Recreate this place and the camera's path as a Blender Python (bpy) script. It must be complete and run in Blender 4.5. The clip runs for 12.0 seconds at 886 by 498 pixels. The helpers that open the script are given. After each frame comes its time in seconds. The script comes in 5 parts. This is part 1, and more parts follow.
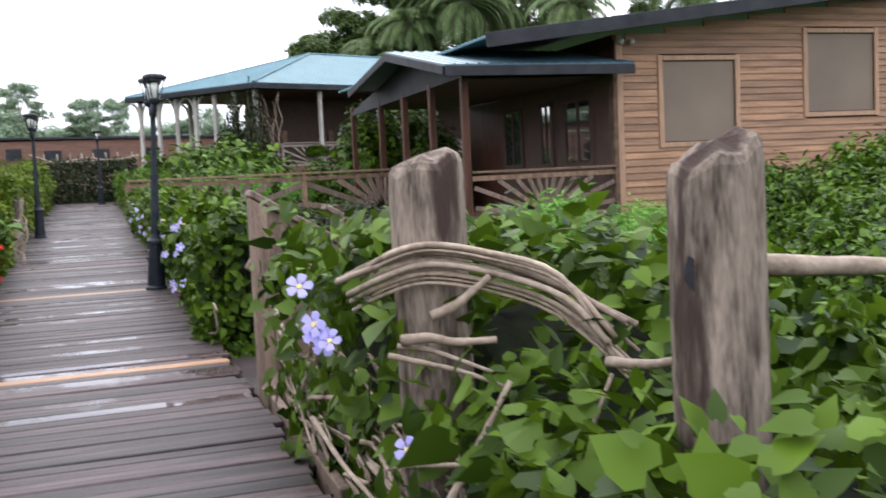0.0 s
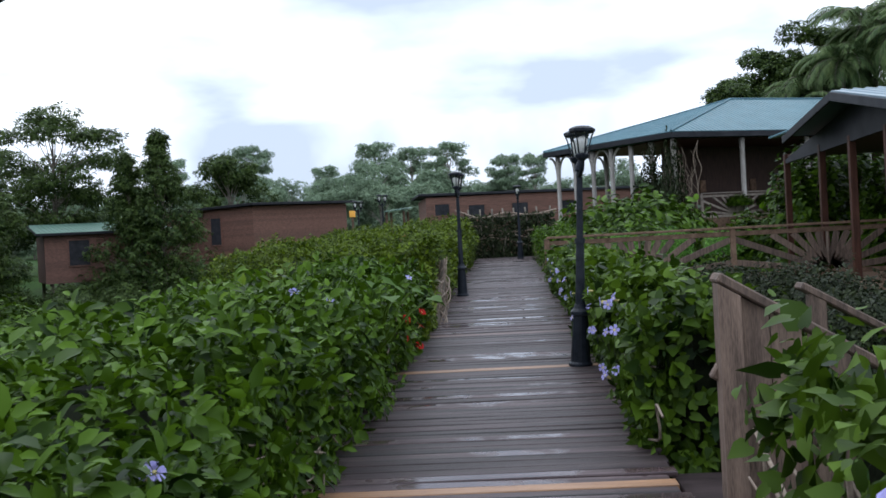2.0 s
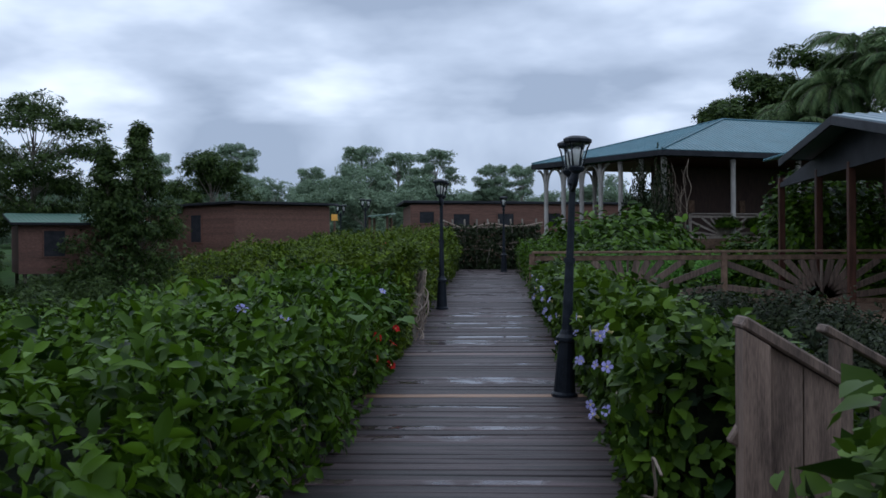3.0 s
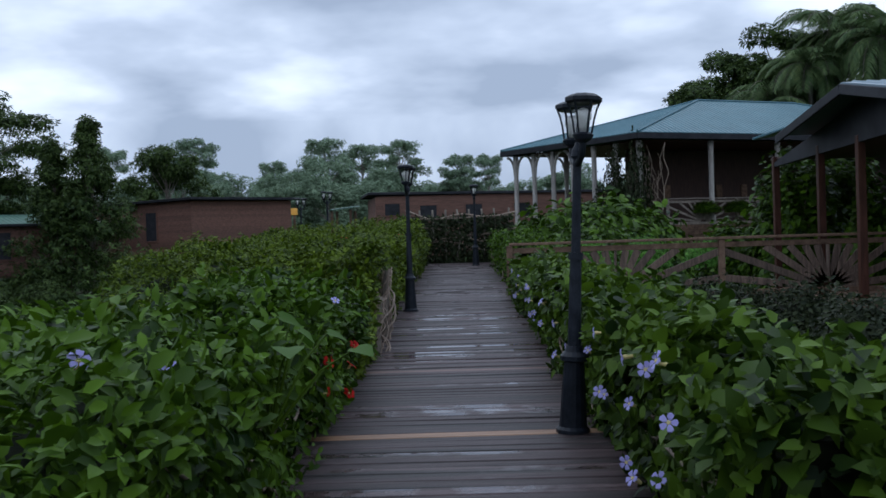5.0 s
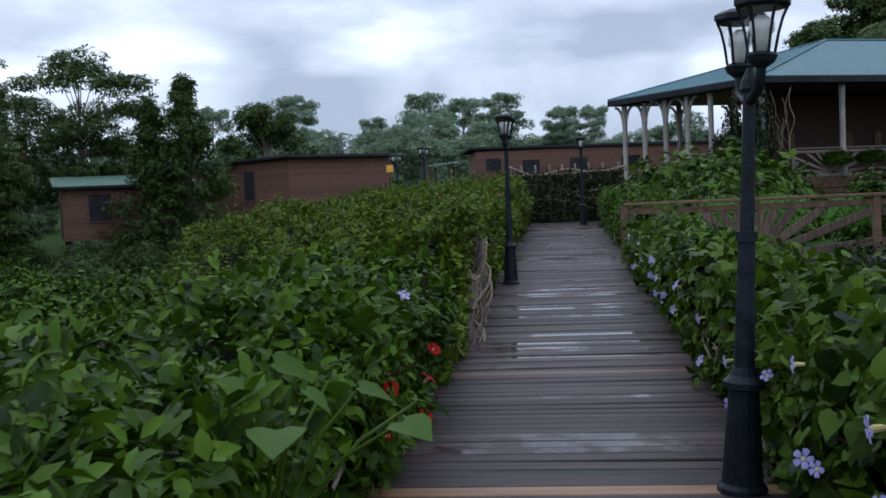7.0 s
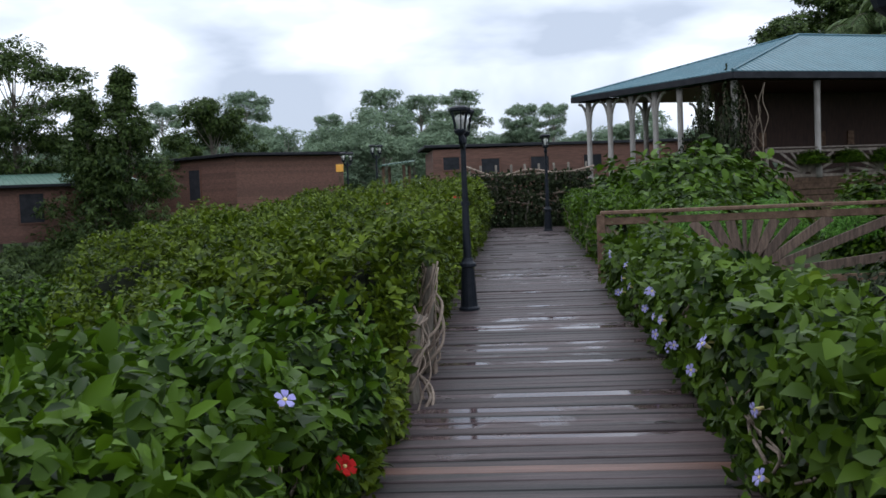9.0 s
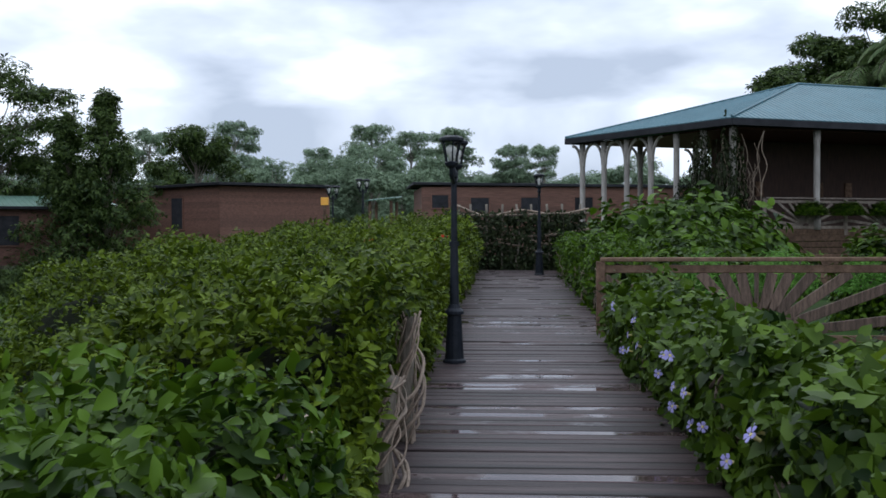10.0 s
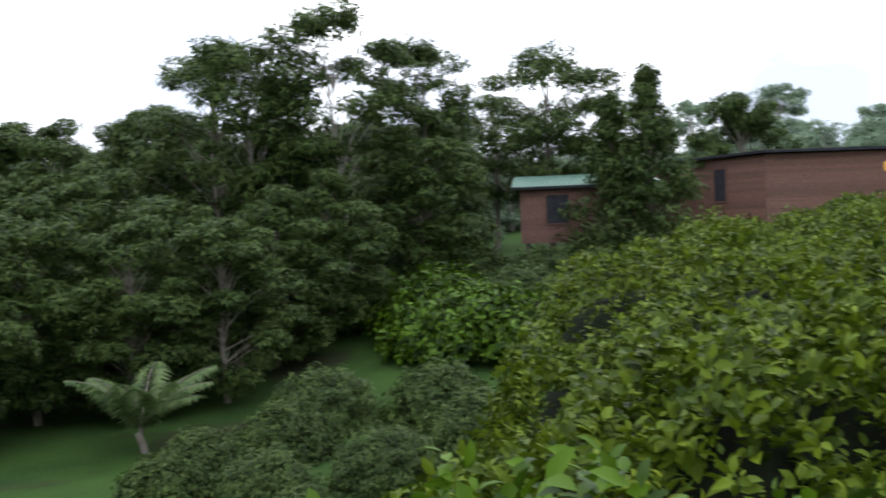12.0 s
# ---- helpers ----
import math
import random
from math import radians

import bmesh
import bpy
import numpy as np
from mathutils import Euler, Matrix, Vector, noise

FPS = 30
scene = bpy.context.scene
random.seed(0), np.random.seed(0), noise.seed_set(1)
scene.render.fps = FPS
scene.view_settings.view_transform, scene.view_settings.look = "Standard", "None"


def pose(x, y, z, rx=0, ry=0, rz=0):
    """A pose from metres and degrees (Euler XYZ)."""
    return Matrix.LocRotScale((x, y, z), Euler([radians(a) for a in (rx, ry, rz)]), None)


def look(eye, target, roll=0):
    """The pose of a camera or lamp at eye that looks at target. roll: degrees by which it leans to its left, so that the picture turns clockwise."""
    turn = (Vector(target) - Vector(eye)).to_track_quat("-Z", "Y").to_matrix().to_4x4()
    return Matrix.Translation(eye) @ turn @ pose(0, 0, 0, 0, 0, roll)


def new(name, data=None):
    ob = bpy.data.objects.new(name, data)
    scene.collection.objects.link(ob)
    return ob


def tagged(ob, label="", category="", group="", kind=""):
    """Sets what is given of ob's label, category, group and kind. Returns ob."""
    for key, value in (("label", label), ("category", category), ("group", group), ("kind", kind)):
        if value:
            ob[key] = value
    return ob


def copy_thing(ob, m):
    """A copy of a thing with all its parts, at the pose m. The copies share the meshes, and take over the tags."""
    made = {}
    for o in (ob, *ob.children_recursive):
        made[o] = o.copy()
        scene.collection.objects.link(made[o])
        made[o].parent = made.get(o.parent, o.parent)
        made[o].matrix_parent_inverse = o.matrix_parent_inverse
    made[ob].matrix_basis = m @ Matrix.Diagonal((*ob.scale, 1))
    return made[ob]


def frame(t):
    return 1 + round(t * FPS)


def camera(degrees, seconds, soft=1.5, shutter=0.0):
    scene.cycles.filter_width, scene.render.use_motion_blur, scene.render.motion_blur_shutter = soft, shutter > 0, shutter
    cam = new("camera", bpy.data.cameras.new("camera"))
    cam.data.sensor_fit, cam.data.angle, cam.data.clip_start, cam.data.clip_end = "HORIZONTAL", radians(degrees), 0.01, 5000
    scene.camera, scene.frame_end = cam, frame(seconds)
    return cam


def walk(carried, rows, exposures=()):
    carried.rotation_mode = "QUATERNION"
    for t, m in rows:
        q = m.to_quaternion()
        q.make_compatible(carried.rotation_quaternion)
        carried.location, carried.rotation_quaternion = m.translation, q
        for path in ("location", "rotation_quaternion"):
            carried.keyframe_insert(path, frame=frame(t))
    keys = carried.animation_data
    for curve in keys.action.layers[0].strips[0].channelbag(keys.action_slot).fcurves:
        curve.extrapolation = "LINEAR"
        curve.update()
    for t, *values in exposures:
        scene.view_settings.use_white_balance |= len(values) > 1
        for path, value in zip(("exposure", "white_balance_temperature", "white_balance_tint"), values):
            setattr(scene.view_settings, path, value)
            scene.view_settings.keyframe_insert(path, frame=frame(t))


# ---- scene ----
cam = camera(47.9, 12.0, soft=1.6, shutter=0.2)
PATH = [
    (0, (0.402, 1.086, 1.400), (1.059, 2.969, 1.243), -2.7),
    (0.5, (0.369, 1.308, 1.444), (0.791, 3.262, 1.370), -3.9),
    (1, (0.418, 1.732, 1.462), (0.572, 3.721, 1.324), -2.5),
    (1.5, (0.413, 2.131, 1.505), (0.297, 4.126, 1.427), -2.1),
    (2, (0.377, 2.582, 1.548), (0.243, 4.578, 1.531), -3.1),
    (2.5, (0.384, 2.971, 1.558), (0.326, 4.970, 1.548), -1.9),
    (3, (0.378, 3.390, 1.599), (0.277, 5.387, 1.596), -0.4),
    (3.2, (0.350, 3.573, 1.619), (0.253, 5.570, 1.579), -0.5),
    (5, (0.263, 5.481, 1.622), (0.228, 7.481, 1.602), -1.8),
    (5.5, (0.267, 5.980, 1.652), (0.231, 7.979, 1.685), -1.4),
    (6, (0.236, 6.563, 1.695), (0.186, 8.562, 1.676), -2.1),
    (6.5, (0.231, 7.097, 1.718), (-0.019, 9.080, 1.652), -1.5),
    (7, (0.208, 7.571, 1.721), (-0.036, 9.553, 1.618), -2.5),
    (7.5, (0.175, 8.271, 1.762), (0.005, 10.263, 1.695), -2.3),
    (9.5, (0.062, 10.490, 1.840), (-0.097, 12.480, 1.721), -2.3),
    (10, (0.012, 11.100, 1.841), (-0.121, 13.095, 1.806), -0.2),
    (10.5, (-0.059, 11.650, 1.839), (-0.193, 13.644, 1.766), -1.0),
    (11, (-0.115, 12.073, 1.929), (-0.524, 14.029, 1.841), -2.3),
    (11.5, (-0.240, 12.435, 1.981), (-0.979, 14.291, 1.885), -3.8),
    (12, (-0.487, 12.669, 2.021), (-1.616, 14.318, 1.947), -2.2),
]
EXPOSE = [(0, 1.3, 6950, 13), (0.6, 1.15, 6850, 12), (1.0, 0.85, 6750, 11), (1.5, 0.85, 6700, 11), (1.8, 0.6, 6500, 10), (2.3, -0.05, 6150, 9), (3.0, -0.5, 5850, 9), (5.0, -0.45, 5850, 9), (6.0, -0.4, 5850, 9), (7.0, -0.25, 6050, 9),
          (7.5, 0.1, 6350, 10), (9.5, 0.1, 6500, 10), (10.5, -0.15, 6200, 9), (11.0, -0.12, 6250, 9), (11.4, 0.1, 6350, 10), (12.0, 0.72, 6700, 11)]
walk(cam, [(t, look(eye, target, roll)) for t, eye, target, roll in PATH], EXPOSE)

# ---- sky and sun ----
world = bpy.data.worlds.new("sky")
scene.world = world
world.use_nodes = True
wn, wl = world.node_tree.nodes, world.node_tree.links
wn.clear()
w_out = wn.new("ShaderNodeOutputWorld")
w_bg = wn.new("ShaderNodeBackground")
w_sky = wn.new("ShaderNodeTexSky")
w_sky.sky_type, w_sky.sun_disc = "NISHITA", False
w_sky.sun_elevation, w_sky.sun_rotation = radians(65), radians(35)
w_co = wn.new("ShaderNodeTexCoord")
w_sep = wn.new("ShaderNodeSeparateXYZ")
w_add = wn.new("ShaderNodeMath")
w_add.operation, w_add.inputs[1].default_value = "ADD", 0.22
w_max = wn.new("ShaderNodeMath")
w_max.operation, w_max.inputs[1].default_value = "MAXIMUM", 0.12
w_div = wn.new("ShaderNodeVectorMath")
w_div.operation = "DIVIDE"
w_comb = wn.new("ShaderNodeCombineXYZ")
w_noise = wn.new("ShaderNodeTexNoise")
w_noise.inputs["Scale"].default_value, w_noise.inputs["Detail"].default_value = 1.5, 5
w_noise.inputs["Roughness"].default_value = 0.46
w_ramp = wn.new("ShaderNodeValToRGB")
w_ramp.color_ramp.elements[0].position, w_ramp.color_ramp.elements[0].color = 0.38, (7.8, 9.0, 11.2, 1)
w_ramp.color_ramp.elements[1].position, w_ramp.color_ramp.elements[1].color = 0.64, (22.0, 23.0, 24.5, 1)
w_mid = w_ramp.color_ramp.elements.new(0.5)
w_mid.color = (12.5, 13.8, 16.2, 1)
w_mix = wn.new("ShaderNodeMixRGB")
w_mix.inputs[0].default_value = 0.9
wl.new(w_co.outputs["Generated"], w_sep.inputs[0])
wl.new(w_sep.outputs["Z"], w_max.inputs[0])
wl.new(w_max.outputs[0], w_add.inputs[0])
for k in range(3):
    wl.new(w_add.outputs[0], w_comb.inputs[k])
wl.new(w_co.outputs["Generated"], w_div.inputs[0])
wl.new(w_comb.outputs[0], w_div.inputs[1])
wl.new(w_div.outputs[0], w_noise.inputs["Vector"])
wl.new(w_noise.outputs["Fac"], w_ramp.inputs[0])
wl.new(w_sky.outputs[0], w_mix.inputs[1])
wl.new(w_ramp.outputs[0], w_mix.inputs[2])
w_rise = wn.new("ShaderNodeMapRange")
w_rise.interpolation_type = "SMOOTHSTEP"
for key, value in (("From Min", 0.3), ("From Max", 0.95), ("To Min", 1.0), ("To Max", 1.75)):
    w_rise.inputs[key].default_value = value
w_gain = wn.new("ShaderNodeVectorMath")
w_gain.operation = "SCALE"
wl.new(w_sep.outputs["Z"], w_rise.inputs["Value"])
wl.new(w_mix.outputs[0], w_gain.inputs[0])
wl.new(w_rise.outputs[0], w_gain.inputs["Scale"])
wl.new(w_gain.outputs[0], w_bg.inputs["Color"])
wl.new(w_bg.outputs[0], w_out.inputs[0])
w_bg.inputs["Strength"].default_value = 0.075

sun = new("sun", bpy.data.lights.new("sun", "SUN"))
sun.data.energy, sun.data.angle, sun.data.color = 0.5, radians(30), (1, 0.96, 0.9)
sun.matrix_world = look((-9, 13, 34), (0, 0, 0))


# ---- materials ----
def material(name, dark, light, scale=6.0, rough=0.8, bump=0.15, stretch=(1, 1, 1), vary=0.25, fine=60.0, spots=None, metal=0.0, per="object"):
    """Two scales of noise between two colours, a lightness of its own per piece or per island, fine relief."""
    m = bpy.data.materials.new(name)
    m.use_nodes = True
    n, l = m.node_tree.nodes, m.node_tree.links
    b = n["Principled BSDF"]
    b.inputs["Roughness"].default_value, b.inputs["Metallic"].default_value = rough, metal
    co = n.new("ShaderNodeTexCoord")
    mp = n.new("ShaderNodeMapping")
    mp.inputs["Scale"].default_value = stretch
    l.new(co.outputs["Object"], mp.inputs["Vector"])
    if per == "object":
        info = n.new("ShaderNodeObjectInfo").outputs["Random"]
    else:
        info = n.new("ShaderNodeNewGeometry").outputs["Random Per Island"]
    shift = n.new("ShaderNodeVectorMath")
    shift.operation = "ADD"
    l.new(mp.outputs[0], shift.inputs[0])
    mul = n.new("ShaderNodeMath")
    mul.operation, mul.inputs[1].default_value = "MULTIPLY", 37.0 if per == "object" else 0.0
    l.new(info, mul.inputs[0])
    l.new(mul.outputs[0], shift.inputs[1])
    big, small = n.new("ShaderNodeTexNoise"), n.new("ShaderNodeTexNoise")
    big.inputs["Scale"].default_value, big.inputs["Detail"].default_value = scale, 6
    small.inputs["Scale"].default_value, small.inputs["Detail"].default_value = fine, 4
    l.new(shift.outputs[0], big.inputs["Vector"])
    l.new(shift.outputs[0], small.inputs["Vector"])
    avg = n.new("ShaderNodeMixRGB")
    avg.inputs[0].default_value = 0.4
    l.new(big.outputs["Fac"], avg.inputs[1])
    l.new(small.outputs["Fac"], avg.inputs[2])
    ramp = n.new("ShaderNodeValToRGB")
    ramp.color_ramp.elements[0].position, ramp.color_ramp.elements[1].position = 0.33, 0.67
    ramp.color_ramp.elements[0].color, ramp.color_ramp.elements[1].color = (*dark, 1), (*light, 1)
    l.new(avg.outputs[0], ramp.inputs[0])
    hsv = n.new("ShaderNodeHueSaturation")
    rng = n.new("ShaderNodeMapRange")
    rng.inputs["To Min"].default_value, rng.inputs["To Max"].default_value = 1 - vary, 1 + vary
    l.new(info, rng.inputs["Value"])
    l.new(rng.outputs[0], hsv.inputs["Value"])
    colour = ramp.outputs[0]
    if spots:
        blot = n.new("ShaderNodeTexNoise")
        blot.inputs["Scale"].default_value, blot.inputs["Detail"].default_value = scale * 0.45, 8
        l.new(shift.outputs[0], blot.inputs["Vector"])
        cut = n.new("ShaderNodeValToRGB")
        cut.color_ramp.elements[0].position, cut.color_ramp.elements[1].position = 0.55, 0.62
        l.new(blot.outputs["Fac"], cut.inputs[0])
        mx = n.new("ShaderNodeMixRGB")
        mx.inputs[2].default_value = (*spots, 1)
        l.new(cut.outputs[0], mx.inputs[0])
        l.new(colour, mx.inputs[1])
        colour = mx.outputs[0]
    l.new(colour, hsv.inputs["Color"])
    l.new(hsv.outputs[0], b.inputs["Base Color"])
    bp = n.new("ShaderNodeBump")
    bp.inputs["Strength"].default_value, bp.inputs["Distance"].default_value = bump, 0.01
    l.new(avg.outputs[0], bp.inputs["Height"])
    l.new(bp.outputs[0], b.inputs["Normal"])
    return m


def leaf_material(name, dark, light, rough=0.42, thin=0.3, patch=0.5):
    """Leaves: a colour of its own for each leaf, patches over the plant, some light coming through."""
    m = bpy.data.materials.new(name)
    m.use_nodes = True
    n, l = m.node_tree.nodes, m.node_tree.links
    b, out = n["Principled BSDF"], n["Material Output"]
    b.inputs["Roughness"].default_value, b.inputs["Specular IOR Level"].default_value = rough + 0.1, 0.14
    isle = n.new("ShaderNodeNewGeometry").outputs["Random Per Island"]
    co = n.new("ShaderNodeTexCoord")
    noi = n.new("ShaderNodeTexNoise")
    noi.inputs["Scale"].default_value = patch
    l.new(co.outputs["Object"], noi.inputs["Vector"])
    mx = n.new("ShaderNodeMixRGB")
    mx.inputs[0].default_value = 0.5
    l.new(isle, mx.inputs[1])
    l.new(noi.outputs["Fac"], mx.inputs[2])
    ramp = n.new("ShaderNodeValToRGB")
    e = ramp.color_ramp.elements
    e[0].position, e[1].position = 0.2, 0.8
    e[0].color, e[1].color = (*dark, 1), (*light, 1)
    old = e.new(0.985)
    old.color = (light[0] * 1.9, light[1] * 1.25, light[2] * 0.8, 1)
    l.new(mx.outputs[0], ramp.inputs[0])
    l.new(ramp.outputs[0], b.inputs["Base Color"])
    tr = n.new("ShaderNodeBsdfTranslucent")
    l.new(ramp.outputs[0], tr.inputs["Color"])
    ms = n.new("ShaderNodeMixShader")
    ms.inputs[0].default_value = thin
    l.new(b.outputs[0], ms.inputs[1])
    l.new(tr.outputs[0], ms.inputs[2])
    l.new(ms.outputs[0], out.inputs["Surface"])
    return m


def wet_planks():
    """Weathered grey boards with a damp film that gathers on some of them."""
    m = material("weathered_plank", (0.016, 0.01, 0.01), (0.094, 0.066, 0.066), 3.0, 0.6, 0.5, (0.35, 6, 6), 0.45, 26, (0.028, 0.024, 0.023))
    n, l = m.node_tree.nodes, m.node_tree.links
    b = n["Principled BSDF"]
    co = n.new("ShaderNodeTexCoord")
    info = n.new("ShaderNodeObjectInfo")
    add = n.new("ShaderNodeVectorMath")
    l.new(co.outputs["Object"], add.inputs[0])
    l.new(info.outputs["Location"], add.inputs[1])
    noi = n.new("ShaderNodeTexNoise")
    noi.inputs["Scale"].default_value, noi.inputs["Detail"].default_value = 1.9, 4
    l.new(add.outputs[0], noi.inputs["Vector"])
    mx = n.new("ShaderNodeMath")
    mx.operation = "MULTIPLY"
    l.new(noi.outputs["Fac"], mx.inputs[0])
    l.new(info.outputs["Random"], mx.inputs[1])
    rr = n.new("ShaderNodeMapRange")
    rr.inputs["From Min"].default_value, rr.inputs["From Max"].default_value = 0.38, 0.47
    rr.inputs["To Min"].default_value, rr.inputs["To Max"].default_value = 0.55, 0.03
    l.new(mx.outputs[0], rr.inputs["Value"])
    l.new(rr.outputs[0], b.inputs["Roughness"])
    b.inputs["Specular IOR Level"].default_value = 0.28
    relief = [q for q in n if q.bl_idname == "ShaderNodeBump"][0]
    l.new(rr.outputs[0], relief.inputs["Strength"])
    return m


PLANK = wet_planks()
RUSSET = material("russet_plank", (0.06, 0.026, 0.018), (0.17, 0.08, 0.055), 4, 0.5, 0.3, (0.5, 6, 6), 0.1)
FRESH = material("new_orange_plank", (0.16, 0.08, 0.038), (0.36, 0.2, 0.105), 4, 0.5, 0.3, (0.5, 6, 6), 0.1)
FRAME_WOOD = material("grey_brown_timber", (0.04, 0.024, 0.017), (0.2, 0.135, 0.1), 5, 0.75, 0.45, (5, 5, 0.5), 0.2, 40)
RAIL_WOOD = material("rail_timber", (0.06, 0.036, 0.025), (0.2, 0.13, 0.09), 4, 0.75, 0.4, (2, 2, 2), 0.3, 40)
STUMP = material("old_fence_post", (0.02, 0.013, 0.01), (0.27, 0.215, 0.175), 5.5, 0.85, 0.9, (3, 3, 0.6), 0.12, 34, (0.04, 0.026, 0.022))
BARK_VINE = material("dry_vine_wood", (0.11, 0.075, 0.055), (0.33, 0.26, 0.2), 8, 0.85, 0.5, (1, 1, 1), 0.2, 50)
BARK = material("tree_bark", (0.09, 0.075, 0.06), (0.27, 0.24, 0.2), 3, 0.9, 0.6, (3, 3, 0.6), 0.2, 20)
PALE_BARK = material("pale_bark", (0.13, 0.115, 0.095), (0.34, 0.31, 0.27), 3, 0.9, 0.5, (3, 3, 0.6), 0.15, 20)
SIDING = material("honey_timber_siding", (0.12, 0.056, 0.029), (0.31, 0.165, 0.088), 2.2, 0.62, 0.35, (0.5, 6, 6), 0.24, 22)
RED_SIDING = material("red_brown_siding", (0.085, 0.038, 0.026), (0.18, 0.085, 0.058), 2.0, 0.7, 0.3, (0.5, 6, 6), 0.18, 20)
TRIM_GREY = material("silvered_rail_timber", (0.1, 0.08, 0.065), (0.26, 0.215, 0.18), 4, 0.75, 0.35, (2, 2, 2), 0.25, 40)
TRIM = material("pale_timber_trim", (0.2, 0.11, 0.065), (0.36, 0.22, 0.14), 4, 0.65, 0.3, (4, 4, 0.6), 0.1)
DARK_WOOD = material("dark_stained_wood", (0.03, 0.014, 0.01), (0.095, 0.04, 0.027), 4, 0.5, 0.3, (4, 4, 0.6), 0.15)
MESH = material("brown_insect_screen", (0.11, 0.08, 0.06), (0.17, 0.127, 0.095), 0.8, 0.7, 0.1, (1, 1, 1), 0.05, 300)
BLUE_TIN = material("blue_green_roof_metal", (0.035, 0.1, 0.125), (0.06, 0.15, 0.18), 1.0, 0.45, 0.1, (1, 1, 1), 0.06, 12, metal=0.25)
PALE_TIN = material("pale_blue_roof_metal", (0.061, 0.121, 0.160), (0.105, 0.176, 0.215), 1.0, 0.35, 0.1, (1, 1, 1), 0.06, 12, metal=0.25)
GREEN_TIN = material("green_roof_metal", (0.06, 0.13, 0.095), (0.115, 0.21, 0.16), 1.0, 0.45, 0.1, (1, 1, 1), 0.06, 12, metal=0.2)
FASCIA = material("black_fascia", (0.012, 0.013, 0.016), (0.035, 0.036, 0.042), 3, 0.55, 0.2)
IRON = material("black_painted_iron", (0.008, 0.01, 0.014), (0.022, 0.026, 0.034), 12, 0.4, 0.2, (1, 1, 1), 0.1)
WHITE_WOOD = material("chalky_white_post", (0.2, 0.18, 0.165), (0.38, 0.355, 0.33), 5, 0.8, 0.3, (4, 4, 0.6), 0.1)
GRASS = material("lawn", (0.014, 0.035, 0.007), (0.036, 0.075, 0.014), 0.5, 0.95, 0.8, (1, 1, 1), 0, 14, (0.025, 0.03, 0.012))
# Filler inside the hedges: deep shade between leaves is put into this near-black.
SHADE_CORE = material("painted_shade_core", (0.003, 0.005, 0.002), (0.012, 0.016, 0.006), 9, 0.95, 0.9, (1, 1, 1), 0, 40)
BULB = material("frosted_bulb", (0.7, 0.7, 0.68), (0.8, 0.8, 0.78), 5, 0.3, 0.02)
LILAC = leaf_material("lilac_petal", (0.33, 0.3, 0.66), (0.5, 0.47, 0.85), 0.6, 0.35)
YELLOW = leaf_material("yellow_throat", (0.7, 0.6, 0.2), (0.8, 0.7, 0.35), 0.6, 0.2)
RED = leaf_material("red_petal", (0.38, 0.006, 0.008), (0.55, 0.015, 0.012), 0.6, 0.3)
YELLOW_SIGN = material("orange_box", (0.7, 0.3, 0.03), (0.8, 0.4, 0.06), 4, 0.5, 0.1)
LEAF_HEDGE = leaf_material("hedge_leaf", (0.006, 0.02, 0.002), (0.082, 0.158, 0.007), 0.4, 0.2, 1.0)
LEAF_VINE = leaf_material("vine_leaf", (.005,.017,.002), (.082,.145,.009), 0.42, 0.2, 1.5)
LEAF_BUSH = leaf_material("bush_leaf", (0.01, 0.026, 0.002), (0.125, 0.18, 0.01), 0.45, 0.2, 0.8)
LEAF_TREE = leaf_material("forest_leaf", (0.012, 0.028, 0.008), (0.085, 0.13, 0.03), 0.5, 0.25, 0.3)
# Far forest only: distance haze is put into this paler leaf colour.
LEAF_HAZE = leaf_material("far_leaf_painted_haze", (.12,.175,.115), (.24,.32,.2), 0.7, 0.25, 0.2)
LEAF_PALM = leaf_material("palm_leaf", (.045,.085,.03), (.13,.18,.065), 0.45, 0.25, 0.5)
LEAF_BROAD = leaf_material("broad_leaf", (0.02, 0.055, 0.006), (0.065, 0.13, 0.013), 0.45, 0.25, 1.0)
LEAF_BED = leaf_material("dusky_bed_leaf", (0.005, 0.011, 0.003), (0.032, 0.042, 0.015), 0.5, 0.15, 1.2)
LEAF_FERN = leaf_material("bright_fern", (0.05, 0.14, 0.02), (0.17, 0.36, 0.06), 0.45, 0.4, 1.0)

for dull in (GRASS, SHADE_CORE, BARK, STUMP, RAIL_WOOD, DARK_WOOD, FASCIA, IRON):
    dull.node_tree.nodes["Principled BSDF"].inputs["Specular IOR Level"].default_value = 0.12
# Porch interior and pavilion wall: indoor shade put into a darker timber colour.
SHADE_WOOD = material("timber_painted_shade", (0.022, 0.011, 0.008), (0.065, 0.032, 0.022), 4, 0.7, 0.3, (4, 4, 0.6), 0.15)


def clear_glass():
    m = bpy.data.materials.new("clear_glass")
    m.use_nodes = True
    n, l = m.node_tree.nodes, m.node_tree.links
    n.remove(n["Principled BSDF"])
    t, g, mx = n.new("ShaderNodeBsdfTransparent"), n.new("ShaderNodeBsdfGlossy"), n.new("ShaderNodeMixShader")
    g.inputs["Roughness"].default_value, mx.inputs[0].default_value = 0.04, 0.12
    l.new(t.outputs[0], mx.inputs[1])
    l.new(g.outputs[0], mx.inputs[2])
    l.new(mx.outputs[0], n["Material Output"].inputs["Surface"])
    return m


GLASS = clear_glass()
PANE = bpy.data.materials.new("window_glass")
PANE.use_nodes = True
for key, value in (("Base Color", (0.02, 0.022, 0.025, 1)), ("Roughness", 0.03), ("Specular IOR Level", 1.0), ("IOR", 2.3)):
    PANE.node_tree.nodes["Principled BSDF"].inputs[key].default_value = value


